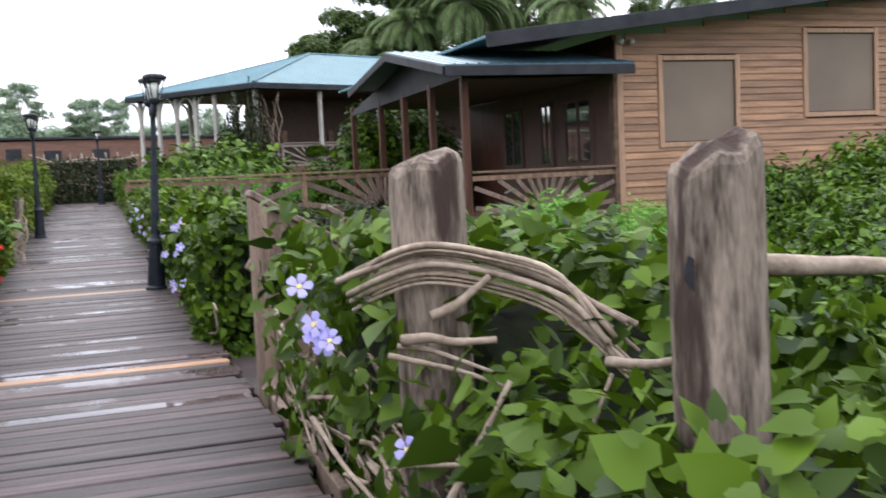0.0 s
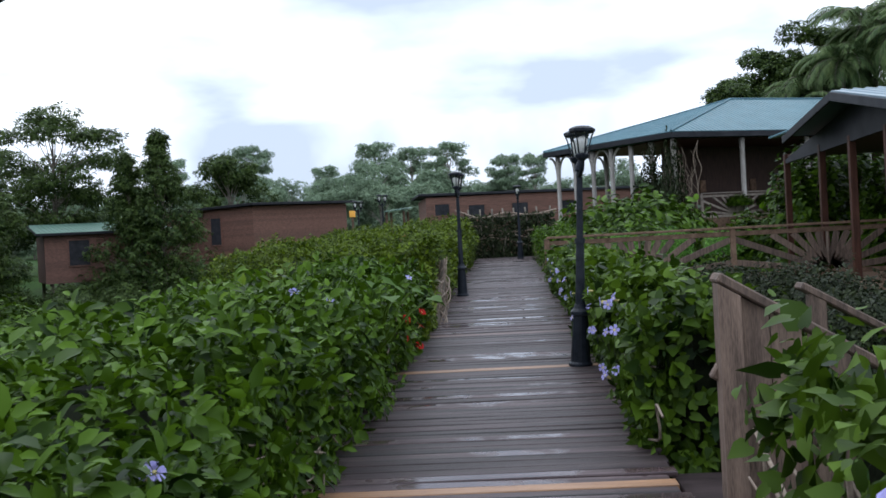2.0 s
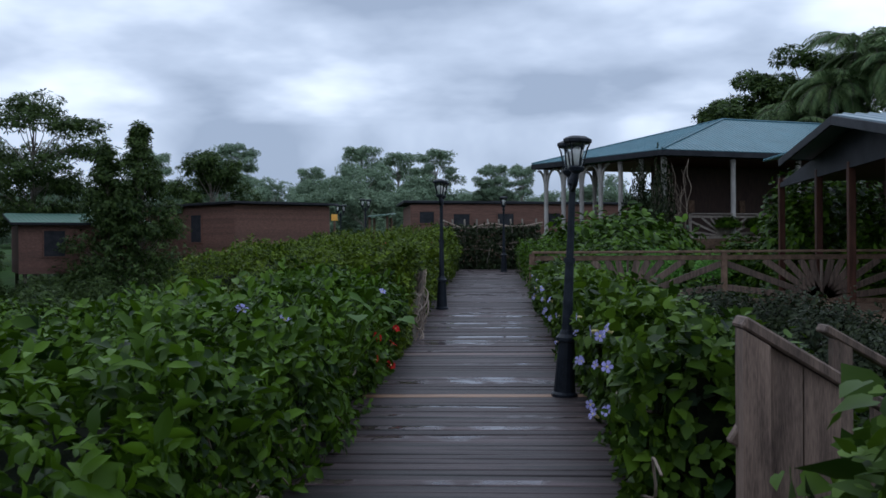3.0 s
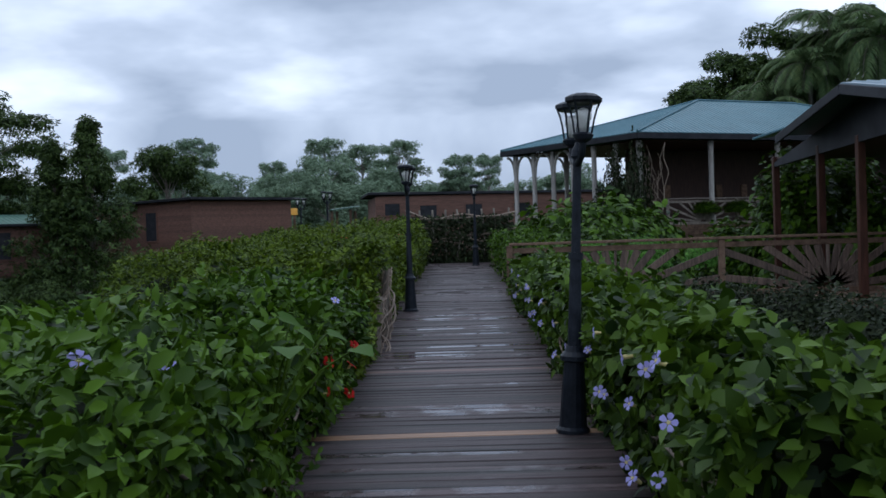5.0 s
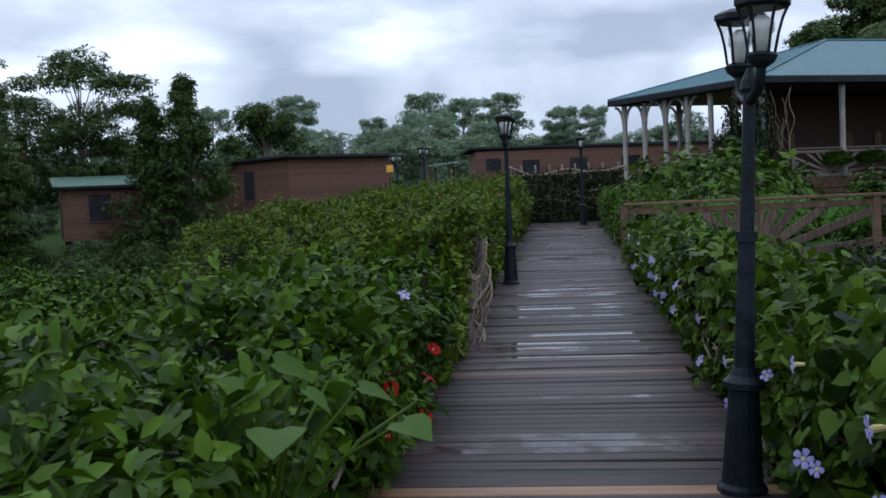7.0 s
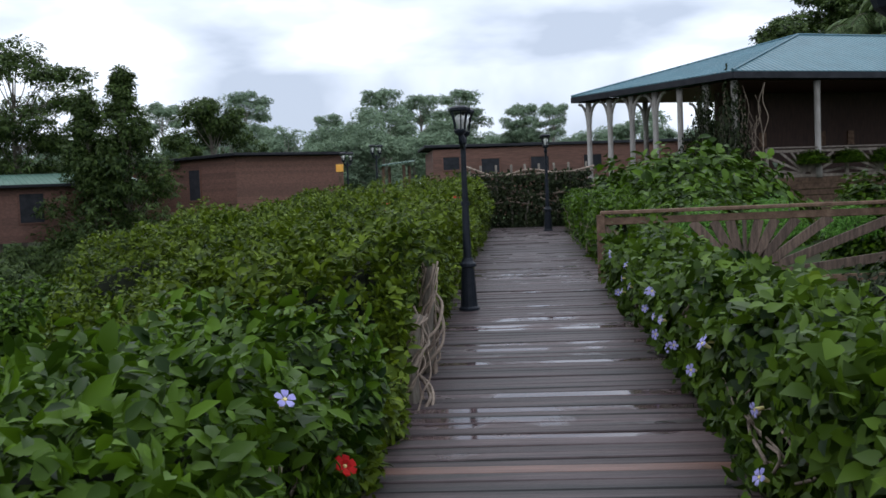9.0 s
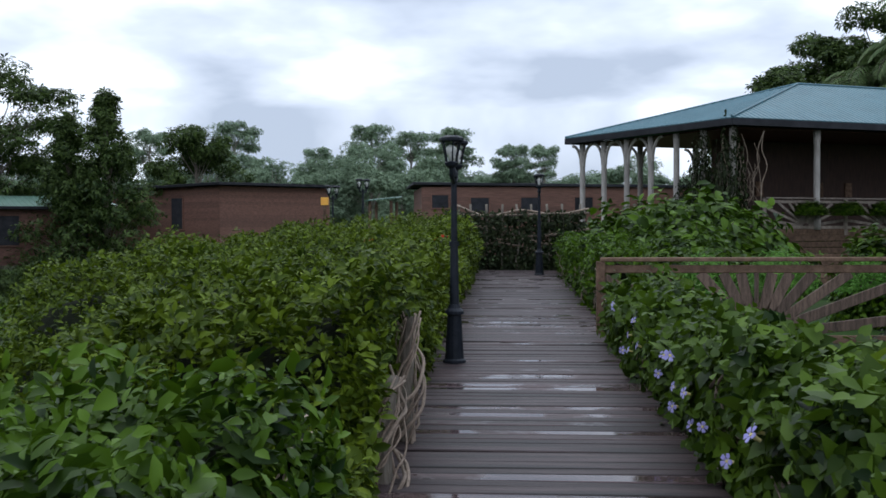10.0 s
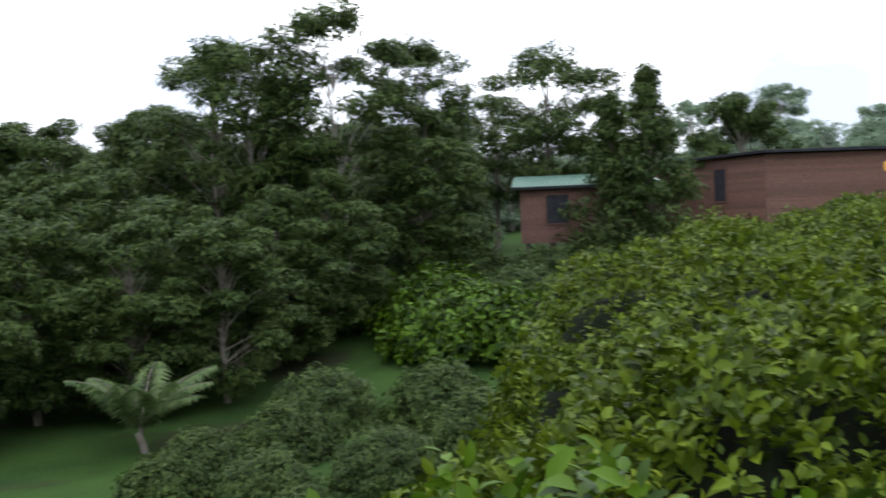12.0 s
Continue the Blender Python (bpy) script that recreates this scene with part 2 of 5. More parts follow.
# ---- shape helpers ----
CORNERS = [(a, b, c) for a in (-1, 1) for b in (-1, 1) for c in (-1, 1)]


def _box_faces():
    at = {c: 3 * i for i, c in enumerate(CORNERS)}
    faces = []
    for a in range(3):
        u, v = (a + 1) % 3, (a + 2) % 3
        for s in (-1, 1):
            ring = []
            for su, sv in ((-1, -1), (1, -1), (1, 1), (-1, 1)):
                c = [0, 0, 0]
                c[a], c[u], c[v] = s, su, sv
                ring.append(at[tuple(c)] + a)
            faces.append(ring if s > 0 else ring[::-1])
        for su in (-1, 1):
            for sv in (-1, 1):
                lo, hi = [0, 0, 0], [0, 0, 0]
                lo[u], lo[v], lo[a] = su, sv, -1
                hi[u], hi[v], hi[a] = su, sv, 1
                f = [at[tuple(lo)] + u, at[tuple(hi)] + u, at[tuple(hi)] + v, at[tuple(lo)] + v]
                faces.append(f if su * sv < 0 else f[::-1])
    for c in CORNERS:
        f = [at[c], at[c] + 1, at[c] + 2]
        faces.append(f if c[0] * c[1] * c[2] > 0 else f[::-1])
    return faces


BOX_FACES = _box_faces()


class Shape:
    """Vertices and faces gathered into one mesh."""

    def __init__(self):
        self.v, self.f = [], []

    def add(self, verts, faces):
        k = len(self.v)
        self.v += [tuple(p) for p in verts]
        self.f += [[i + k for i in f] for f in faces]
        return self

    def box(self, centre, size, turn=None, bevel=0.008):
        h = [s / 2 for s in size]
        b = min(bevel, *(0.4 * x for x in h))
        pts = []
        for c in CORNERS:
            for a in range(3):
                pts.append(Vector([c[k] * (h[k] - (0 if k == a else b)) for k in range(3)]))
        if turn is not None:
            pts = [turn @ p for p in pts]
        return self.add([p + Vector(centre) for p in pts], BOX_FACES)

    def beam(self, a, b, w, h, bevel=0.008):
        """A squared timber from a to b, w across and h high."""
        a, b = Vector(a), Vector(b)
        d = (b - a).normalized()
        side = d.cross(Vector((0, 0, 1)))
        side = side.normalized() if side.length > 1e-3 else Vector((1, 0, 0))
        up = side.cross(d)
        turn = Matrix((d, side, up)).transposed()
        return self.box((a + b) / 2, ((b - a).length, w, h), turn, bevel)

    def tube(self, pts, radii, sides=8, caps=True):
        pts = [Vector(p) for p in pts]
        verts, faces = [], []
        for i, p in enumerate(pts):
            d = (pts[min(i + 1, len(pts) - 1)] - pts[max(i - 1, 0)]).normalized()
            u = d.orthogonal().normalized() if i == 0 else (u - d * u.dot(d)).normalized()
            w = d.cross(u)
            for k in range(sides):
                a = 2 * math.pi * k / sides
                verts.append(p + float(radii[i]) * (math.cos(a) * u + math.sin(a) * w))
        for i in range(len(pts) - 1):
            for k in range(sides):
                q = (k + 1) % sides
                faces.append([i * sides + k, i * sides + q, (i + 1) * sides + q, (i + 1) * sides + k])
        if caps:
            faces.append(list(range(sides))[::-1])
            faces.append([(len(pts) - 1) * sides + k for k in range(sides)])
        return self.add(verts, faces)

    def lathe(self, profile, sides=16, x=0, y=0, z=0):
        return self.tube([(x, y, z + h) for h, r in profile], [r for h, r in profile], sides)

    def mesh(self, name, mat, smooth=False):
        me = bpy.data.meshes.new(name)
        me.from_pydata(self.v, [], self.f)
        me.materials.append(mat)
        if smooth:
            me.polygons.foreach_set("use_smooth", [True] * len(me.polygons))
        me.update()
        return me


def part(name, shape, mat, parent, label="", smooth=False):
    ob = new(name, shape if isinstance(shape, bpy.types.Mesh) else shape.mesh(name, mat, smooth))
    ob.parent = parent
    return tagged(ob, label) if label else ob


def thing(name, label, category, group="", kind="", at=None):
    ob = new(name)
    ob.empty_display_size = 0.1
    if at is not None:
        ob.matrix_basis = at
    return tagged(ob, label, category, group, kind)


def solid(name, shape, mat, label, category, kind="", group="", smooth=False):
    return tagged(new(name, shape.mesh(name, mat, smooth)), label, category, group, kind)


def smooth_line(pts, n):
    """Catmull-Rom through the points, n steps a span."""
    pts = [Vector(p) for p in pts]
    full = [pts[0] * 2 - pts[1]] + pts + [pts[-1] * 2 - pts[-2]]
    out = []
    for i in range(1, len(full) - 2):
        p0, p1, p2, p3 = full[i - 1:i + 3]
        for k in range(n):
            t = k / n
            out.append(0.5 * (2 * p1 + (p2 - p0) * t + (2 * p0 - 5 * p1 + 4 * p2 - p3) * t * t + (3 * p1 - p0 - 3 * p2 + p3) * t ** 3))
    return out + [pts[-1]]


# ---- leaves ----
OVATE = ([(0, 0, 0), (.32, .25, .08), (.32, -.25, .08), (.7, .2, .05), (.7, -.2, .05), (1, 0, -.14), (.35, 0, 0), (.7, 0, -.04)],
         [(0, 6, 1), (6, 7, 3, 1), (7, 5, 3), (0, 2, 6), (2, 4, 7, 6), (4, 5, 7)])
HEART = ([(0, 0, 0), (-.12, .2, .03), (.08, .4, .05), (.45, .36, .05), (1.05, 0, -.16), (.45, -.36, .05), (.08, -.4, .05), (-.12, -.2, .03), (.45, 0, -.02)],
         [(0, 8, 2, 1), (8, 3, 2), (8, 4, 3), (0, 7, 6, 8), (8, 6, 5), (8, 5, 4)])
BLADE = ([(0, .0, 0), (.5, .12, .04), (.5, -.12, .04), (1, 0, -.1)], [(0, 2, 1), (1, 2, 3)])
SPRAY = ([(0, 0, 0), (.5, .16, .06), (.5, -.16, .06), (1, 0, -.12),
          (.1, .05, 0), (.3, .5, .02), (.55, .38, .08), (.65, .75, -.08),
          (.1, -.05, 0), (.55, -.38, .08), (.3, -.5, .02), (.65, -.75, -.08)],
         [(0, 2, 1), (1, 2, 3), (4, 6, 5), (5, 6, 7), (8, 10, 9), (9, 10, 11)])


def leaves(name, where, facing, size, template, mat, rng, droop=0.35, spread=0.55, along=None):
    """One mesh of many leaves at the places, each turned about its facing with some scatter."""
    n = len(where)
    tv, tf = np.array(template[0], float), template[1]
    nrm = facing + rng.normal(0, spread, (n, 3))
    nrm /= np.linalg.norm(nrm, axis=1)[:, None] + 1e-9
    ax = rng.normal(0, 1, (n, 3)) if along is None else along + rng.normal(0, 0.2, (n, 3))
    ax[:, 2] -= droop
    ax -= nrm * np.sum(ax * nrm, axis=1)[:, None]
    ax /= np.linalg.norm(ax, axis=1)[:, None] + 1e-9
    sd = np.cross(nrm, ax)
    s = np.asarray(size).reshape(-1, 1, 1) * np.ones((n, 1, 1))
    wide = rng.uniform(0.75, 1.2, (n, 1, 1))
    v = where[:, None, :] + s * (tv[None, :, 0:1] * ax[:, None, :] + wide * tv[None, :, 1:2] * sd[:, None, :] + tv[None, :, 2:3] * nrm[:, None, :])
    k = len(tv)
    base = np.arange(n) * k
    loops = np.concatenate([np.array(f) for f in tf])
    sizes = np.array([len(f) for f in tf])
    all_loops = (base[:, None] + loops[None, :]).ravel().astype(np.int32)
    all_sizes = np.tile(sizes, n)
    starts = np.concatenate([[0], np.cumsum(all_sizes)[:-1]]).astype(np.int32)
    me = bpy.data.meshes.new(name)
    me.vertices.add(n * k)
    me.vertices.foreach_set("co", v.ravel().astype(np.float32))
    me.loops.add(len(all_loops))
    me.loops.foreach_set("vertex_index", all_loops)
    me.polygons.add(len(all_sizes))
    me.polygons.foreach_set("loop_start", starts)
    me.materials.append(mat)
    me.update(calc_edges=True)
    return me


def wobble(x, y, s=1.0, seed=0.0):
    """Smooth unevenness from a few crossed waves, about -1 to 1."""
    return (np.sin(1.7 * x * s + 2.1 * y * s + seed) + np.sin(-2.6 * x * s + 1.3 * y * s + 1.7 * seed) + np.sin(0.9 * x * s - 3.1 * y * s + 2.3 + seed)) / 3


# ---- the lie of the land ----
def deck_z(y):
    return -0.08 + 0.0265 * y


def step(a, b, x):
    t = np.clip((x - a) / (b - a), 0, 1)
    return t * t * (3 - 2 * t)


def ground_z(x, y):
    left = -0.75 - 2.75 * step(-2.0, -10.0, x) * (1 - step(30, 46, y)) - 0.9 * step(-2, -8, x) * step(30, 46, y)
    right = -0.75 + 0.7 * step(1.4, 3.4, x)
    z = np.where(x < 0, left, right)
    z = z * (1 - step(60, 90, y)) + 2.2 * step(60, 130, y)
    far = np.hypot(x, y)
    return z + 0.06 * wobble(x, y, 0.35) * (1 + far / 40) + 3.0 * step(140, 400, far)


def build_ground():
    line = np.sinh(np.linspace(-6.2, 6.2, 150)) / np.sinh(6.2) * 1500
    gx, gy = np.meshgrid(line, line + 20, indexing="ij")
    gz = ground_z(gx, gy)
    n = len(line)
    me = bpy.data.meshes.new("ground")
    me.from_pydata(np.stack([gx.ravel(), gy.ravel(), gz.ravel()], 1).tolist(), [], [(i * n + j, (i + 1) * n + j, (i + 1) * n + j + 1, i * n + j + 1) for i in range(n - 1) for j in range(n - 1)])
    me.materials.append(GRASS)
    me.polygons.foreach_set("use_smooth", [True] * len(me.polygons))
    tagged(new("ground", me), "green lawn and garden soil falling away beside the boardwalk", "ground", kind="structure")


build_ground()


# ---- timber buildings ----
def ribbed_roof(corners, mat, pitch=0.2, thick=0.03, rib=0.022):
    """Sheet metal between corners a, b (eave) and d, c (ridge): a slab with standing ribs from eave to ridge."""
    a, b, c, d = [Vector(p) for p in corners]
    nrm = (b - a).cross(d - a).normalized()
    if nrm.z < 0:
        nrm = -nrm
    n = max(2, int((b - a).length / pitch))
    run = (b - a).normalized()
    up = (d - a) - run * (d - a).dot(run)
    ua, ub, length = (d - a).dot(run), (c - b).dot(run), (b - a).length
    sh = Shape()
    lows, highs = [], []
    for i in range(n):
        for off, h in ((0, 0), (0.7, 0), (0.8, rib), (0.9, rib)):
            q = min(length, (i + off) / n * length)
            reach = 1.0
            if ua > 1e-3:
                reach = min(reach, q / ua)
            if ub < -1e-3:
                reach = min(reach, (length - q) / -ub)
            p = a + run * q + nrm * h
            lows.append(p)
            highs.append(p + up * max(reach, 0.0))
    lows.append(b)
    highs.append(c)
    k = len(lows)
    under = [p - nrm * thick for p in (a, b, c, d)]
    sh.add(lows + highs + under, [(i, i + 1, k + i + 1, k + i) for i in range(k - 1)] + [(2 * k + 3, 2 * k + 2, 2 * k + 1, 2 * k), (0, 2 * k, 2 * k + 1, k - 1), (k, 2 * k - 1, 2 * k + 2, 2 * k + 3), (0, k, 2 * k + 3, 2 * k), (k - 1, 2 * k + 1, 2 * k + 2, 2 * k - 1)])
    return sh


def siding(parent, a, b, z0, z1, mat, out, height=0.15, top=None, holes=(), name="board", real=True):
    """Lapped boards from a to b (x, y), z0 to z1 (or under the line top(s)), split round the holes (s0, s1, z0, z1)."""
    a, b = Vector((*a, 0)), Vector((*b, 0))
    length = (b - a).length
    run = (b - a).normalized()
    out = Vector((*out, 0)).normalized()
    joined = Shape()
    z = z0
    while z < z1 - 0.02:
        h = min(height, z1 - z)
        spans = [(0.0, length)]
        if top:
            ss = [s for s in np.linspace(0, length, 60) if top(s) > z + h * 0.6]
            spans = [(min(ss), max(ss))] if ss else []
        for s0, s1, h0, h1 in holes:
            if z + h > h0 + 0.02 and z < h1 - 0.02:
                cut = []
                for u, v in spans:
                    if s1 <= u or s0 >= v:
                        cut.append((u, v))
                    else:
                        cut += [p for p in ((u, s0), (s1, v)) if p[1] - p[0] > 0.03]
                spans = cut
        for u, v in spans:
            sh = Shape() if real else joined
            p, q = a + run * u, a + run * v
            lo, hi = out * 0.036, out * 0.012
            ring = [(p + lo, z), (p + hi, z + h), (p - out * 0.01, z + h), (p - out * 0.01, z)]
            ring2 = [(q + lo, z), (q + hi, z + h), (q - out * 0.01, z + h), (q - out * 0.01, z)]
            sh.add([(w.x, w.y, k) for w, k in ring + ring2], [(0, 1, 2, 3), (7, 6, 5, 4), (0, 4, 5, 1), (1, 5, 6, 2), (2, 6, 7, 3), (3, 7, 4, 0)])
            if real:
                part(name, sh, mat, parent)
        z += h
    if not real:
        tagged(part(name, joined, mat, parent), kind="stuff")


def sunburst(thing_, a, b, z0, z1, mat, rays=9, w=0.07):
    """A rail panel with boards that fan up from the middle of its foot, every board a part."""
    a, b = Vector((*a, 0)), Vector((*b, 0))
    length, hgt = (b - a).length, z1 - z0
    run = (b - a).normalized()
    foot = a + run * (length / 2)
    for i in range(rays):
        ang = math.pi * (i + 0.5) / rays
        c, s = math.cos(ang), math.sin(ang)
        reach = min((length / 2 - 0.05) / max(abs(c), 1e-4), hgt / max(s, 1e-4))
        p, q = foot + run * (c * 0.12), foot + run * (c * reach)
        part("ray_board", Shape().beam((p.x, p.y, z0 + s * 0.1), (q.x, q.y, z0 + s * reach), 0.03, w), FRAME_WOOD if mat is RAIL_WOOD else mat, thing_)


def rail_fence(label, a, b, z0, z1, mat, panels, rays=9, posts=True, w=0.09):
    f = thing("sunburst_railing", label, "railing", group="sunburst railings")
    a2, b2 = Vector(a), Vector(b)
    part("top_rail", Shape().beam((*a, z1), (*b, z1), 0.14, 0.05), mat, f)
    part("upper_board", Shape().beam((*a, z1 - 0.12), (*b, z1 - 0.12), 0.045, 0.1), mat, f)
    part("lower_board", Shape().beam((*a, z0 + 0.06), (*b, z0 + 0.06), 0.045, 0.1), mat, f)
    for i in range(panels + 1):
        p = a2.lerp(b2, i / panels)
        if posts:
            part("post", Shape().box((p.x, p.y, (z0 + z1) / 2 - 0.12), (0.11, 0.11, z1 - z0 + 0.19)), mat, f)
    for i in range(panels):
        p, q = a2.lerp(b2, i / panels), a2.lerp(b2, (i + 1) / panels)
        sunburst(f, p, q, z0 + 0.1, z1 - 0.17, mat, rays, w)
    return f


HOUSE = Matrix.Translation((0.40, 1.09, 1.40)) @ Matrix.Scale(1.132, 4) @ Matrix.Translation((-0.29, -1.09, -1.31))


def by_house(x, y, z=0.0):
    """A place of the house's own plan, in the garden."""
    p = HOUSE @ Vector((x, y, z))
    return p.x, p.y, p.z


def main_house():
    h = thing("timber_house", "honey-coloured lapped timber house with screened windows and a sloping roof", "house", at=HOUSE)
    y, x0, x1 = 17.0, 9.3, 19.0
    rake = lambda s: 3.55 + 0.14 * (s)
    holes = [(10.15 - x0, 11.8 - x0, 1.58, 3.15), (13.35 - x0, 15.05 - x0, 2.05, 3.65)]
    part("wall", Shape().box(((x0 + x1) / 2, y + 0.14, 1.4), (x1 - x0, 0.2, 2.6)).box((x0 + 1.6, y + 0.14, 3.1), (3.2, 0.2, 0.8)).box(((x0 + x1) / 2 + 1.6, y + 0.14, 3.2), (x1 - x0 - 3.2, 0.2, 1.4)), DARK_WOOD, h)
    siding(h, (x0, y), (x1, y), 0.1, 5.2, SIDING, (0, -1), 0.125, rake, holes)
    part("side_wall", Shape().box((x0 + 0.1, y + 4, 1.9), (0.16, 7.6, 3.4)), DARK_WOOD, h)
    part("corner_board", Shape().box((x0, y - 0.04, 1.8), (0.12, 0.08, 3.5)), TRIM, h)
    for s0, s1, z0, z1 in holes:
        xa, xb = x0 + s0, x0 + s1
        w = part("screen_window", Shape().box(((xa + xb) / 2, y + 0.005, (z0 + z1) / 2), (xb - xa - 0.12, 0.02, z1 - z0 - 0.12), bevel=0.002), MESH, h, "brown insect screen stretched in a timber frame")
        for cx, cz, sx, sz in ((xa, (z0 + z1) / 2, 0.1, z1 - z0 + 0.1), (xb, (z0 + z1) / 2, 0.1, z1 - z0 + 0.1)):
            part("frame", Shape().box((cx, y - 0.035, cz), (sx, 0.05, sz)), TRIM, w)
        for cz in (z0, z1):
            part("frame", Shape().box(((xa + xb) / 2, y - 0.033, cz), (xb - xa - 0.1, 0.045, 0.09)), TRIM, w)
    r0, r1 = (6.5, 3.45), (19.5, 5.02)
    part("roof", ribbed_roof([(r0[0], 16.3, r0[1]), (r0[0], 26.5, r0[1]), (r1[0], 26.5, r1[1]), (r1[0], 16.3, r1[1])], BLUE_TIN), BLUE_TIN, h, "blue-green ribbed metal roof")
    part("fascia", Shape().beam((r0[0], 16.27, r0[1] - 0.07), (r1[0], 16.27, r1[1] - 0.07), 0.04, 0.24), FASCIA, h)
    for s in (0.0, 0.22):
        lamp = part("floodlight", Shape().lathe([(-0.02, 0.02), (0, 0.05), (0.06, 0.055), (0.09, 0.03)], 10, x0 + 0.02 + s, y - 0.12, 3.4), WHITE_WOOD, h, "small white floodlight")
        part("bracket", Shape().box((x0 + 0.02 + s, y - 0.06, 3.4), (0.03, 0.12, 0.03)), WHITE_WOOD, lamp)


def porch():
    p = thing("porch", "dark timber porch with a pale blue gabled metal roof", "porch", at=HOUSE)
    xa, xb, ya, yb, ym = 6.35, 9.25, 17.0, 24.6, 19.7
    ez, rz = 3.02, 3.62
    part("floor", Shape().box(((xa + xb) / 2, 21, 0.27), (xb - xa + 0.1, 8.1, 0.12)), RAIL_WOOD, p)
    part("roof", ribbed_roof([(xa - 0.53, ya - 0.57, ez), (xb + 0.06, ya - 0.57, ez), (xb + 0.06, ym, rz), (xa - 0.53, ym, rz)], PALE_TIN), PALE_TIN, p, "pale blue ribbed metal roof")
    part("roof", ribbed_roof([(xa - 0.53, 22.71, 3.17), (xb + 0.06, 22.71, 3.17), (xb + 0.06, ym, rz - 0.004), (xa - 0.53, ym, rz - 0.004)], PALE_TIN), PALE_TIN, p, "pale blue ribbed metal roof")
    part("fascia", Shape().beam((xa - 0.53, ya - 0.59, ez - 0.11), (xb + 0.06, ya - 0.59, ez - 0.11), 0.04, 0.17), FASCIA, p)
    part("fascia", Shape().beam((xa - 0.55, ya - 0.57, ez - 0.1), (xa - 0.55, ym, rz - 0.1), 0.04, 0.15), FASCIA, p)
    part("fascia", Shape().beam((xa - 0.55, 22.71, 3.07), (xa - 0.55, ym, rz - 0.1), 0.04, 0.15), FASCIA, p)
    part("gable_board", Shape().add([(xa - 0.05, ya, 2.86), (xa - 0.05, yb, 2.7), (xa - 0.05, yb, 2.76), (xa - 0.05, ym, rz - 0.12), (xa - 0.05, ya, 3.05),
                                     (xa + 0.02, ya, 2.86), (xa + 0.02, yb, 2.7), (xa + 0.02, yb, 2.76), (xa + 0.02, ym, rz - 0.12), (xa + 0.02, ya, 3.05)],
                                    [(4, 3, 2, 1, 0), (5, 6, 7, 8, 9), (0, 1, 6, 5), (1, 2, 7, 6), (2, 3, 8, 7), (3, 4, 9, 8), (4, 0, 5, 9)]), FASCIA, p)
    part("ceiling_board", Shape().box(((xa + xb) / 2, 21, 2.86), (xb - xa, 7.5, 0.03)), SHADE_WOOD, p)
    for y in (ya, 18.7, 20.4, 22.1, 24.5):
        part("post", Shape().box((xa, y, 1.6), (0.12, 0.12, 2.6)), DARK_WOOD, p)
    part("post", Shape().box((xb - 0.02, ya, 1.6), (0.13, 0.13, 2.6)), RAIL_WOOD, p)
    part("back_wall", Shape().box((xb - 0.06, 19.55, 1.65), (0.1, 5.0, 2.6)), SHADE_WOOD, p)
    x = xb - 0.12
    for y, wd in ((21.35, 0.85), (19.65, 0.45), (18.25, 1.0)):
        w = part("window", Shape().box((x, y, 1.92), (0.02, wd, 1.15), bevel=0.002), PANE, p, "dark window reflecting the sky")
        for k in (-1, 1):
            part("frame", Shape().box((x - 0.01, y + k * (wd / 2 + 0.05), 1.92), (0.06, 0.1, 1.35)), SHADE_WOOD, w)
            part("frame", Shape().box((x - 0.01, y, 1.92 + k * 0.62), (0.06, wd, 0.1)), SHADE_WOOD, w)
        part("glazing_bar", Shape().box((x - 0.02, y, 1.92), (0.03, 0.04, 1.15)), SHADE_WOOD, w)


main_house()
porch()
rail_fence("brown timber railing with boards fanned like a sunrise, on the porch", by_house(6.42, 16.98)[:2], by_house(9.2, 16.98)[:2], 0.35, 1.33, RAIL_WOOD, 1, 13, False)
rail_fence("long weathered timber railing with fanned boards beside the boardwalk", (1.16, 23.8), (8.9, 23.8), 0.42, 1.48, RAIL_WOOD, 2, 13, True, 0.13)


SKEW = radians(102)


def lodge_at(u, v):
    """A place of the pavilion's plan, whose side runs 102 degrees from its front."""
    return u + v * math.cos(SKEW), v * math.sin(SKEW)


LODGE = pose(7.18, 43.85, 0, 0, 0, 24)


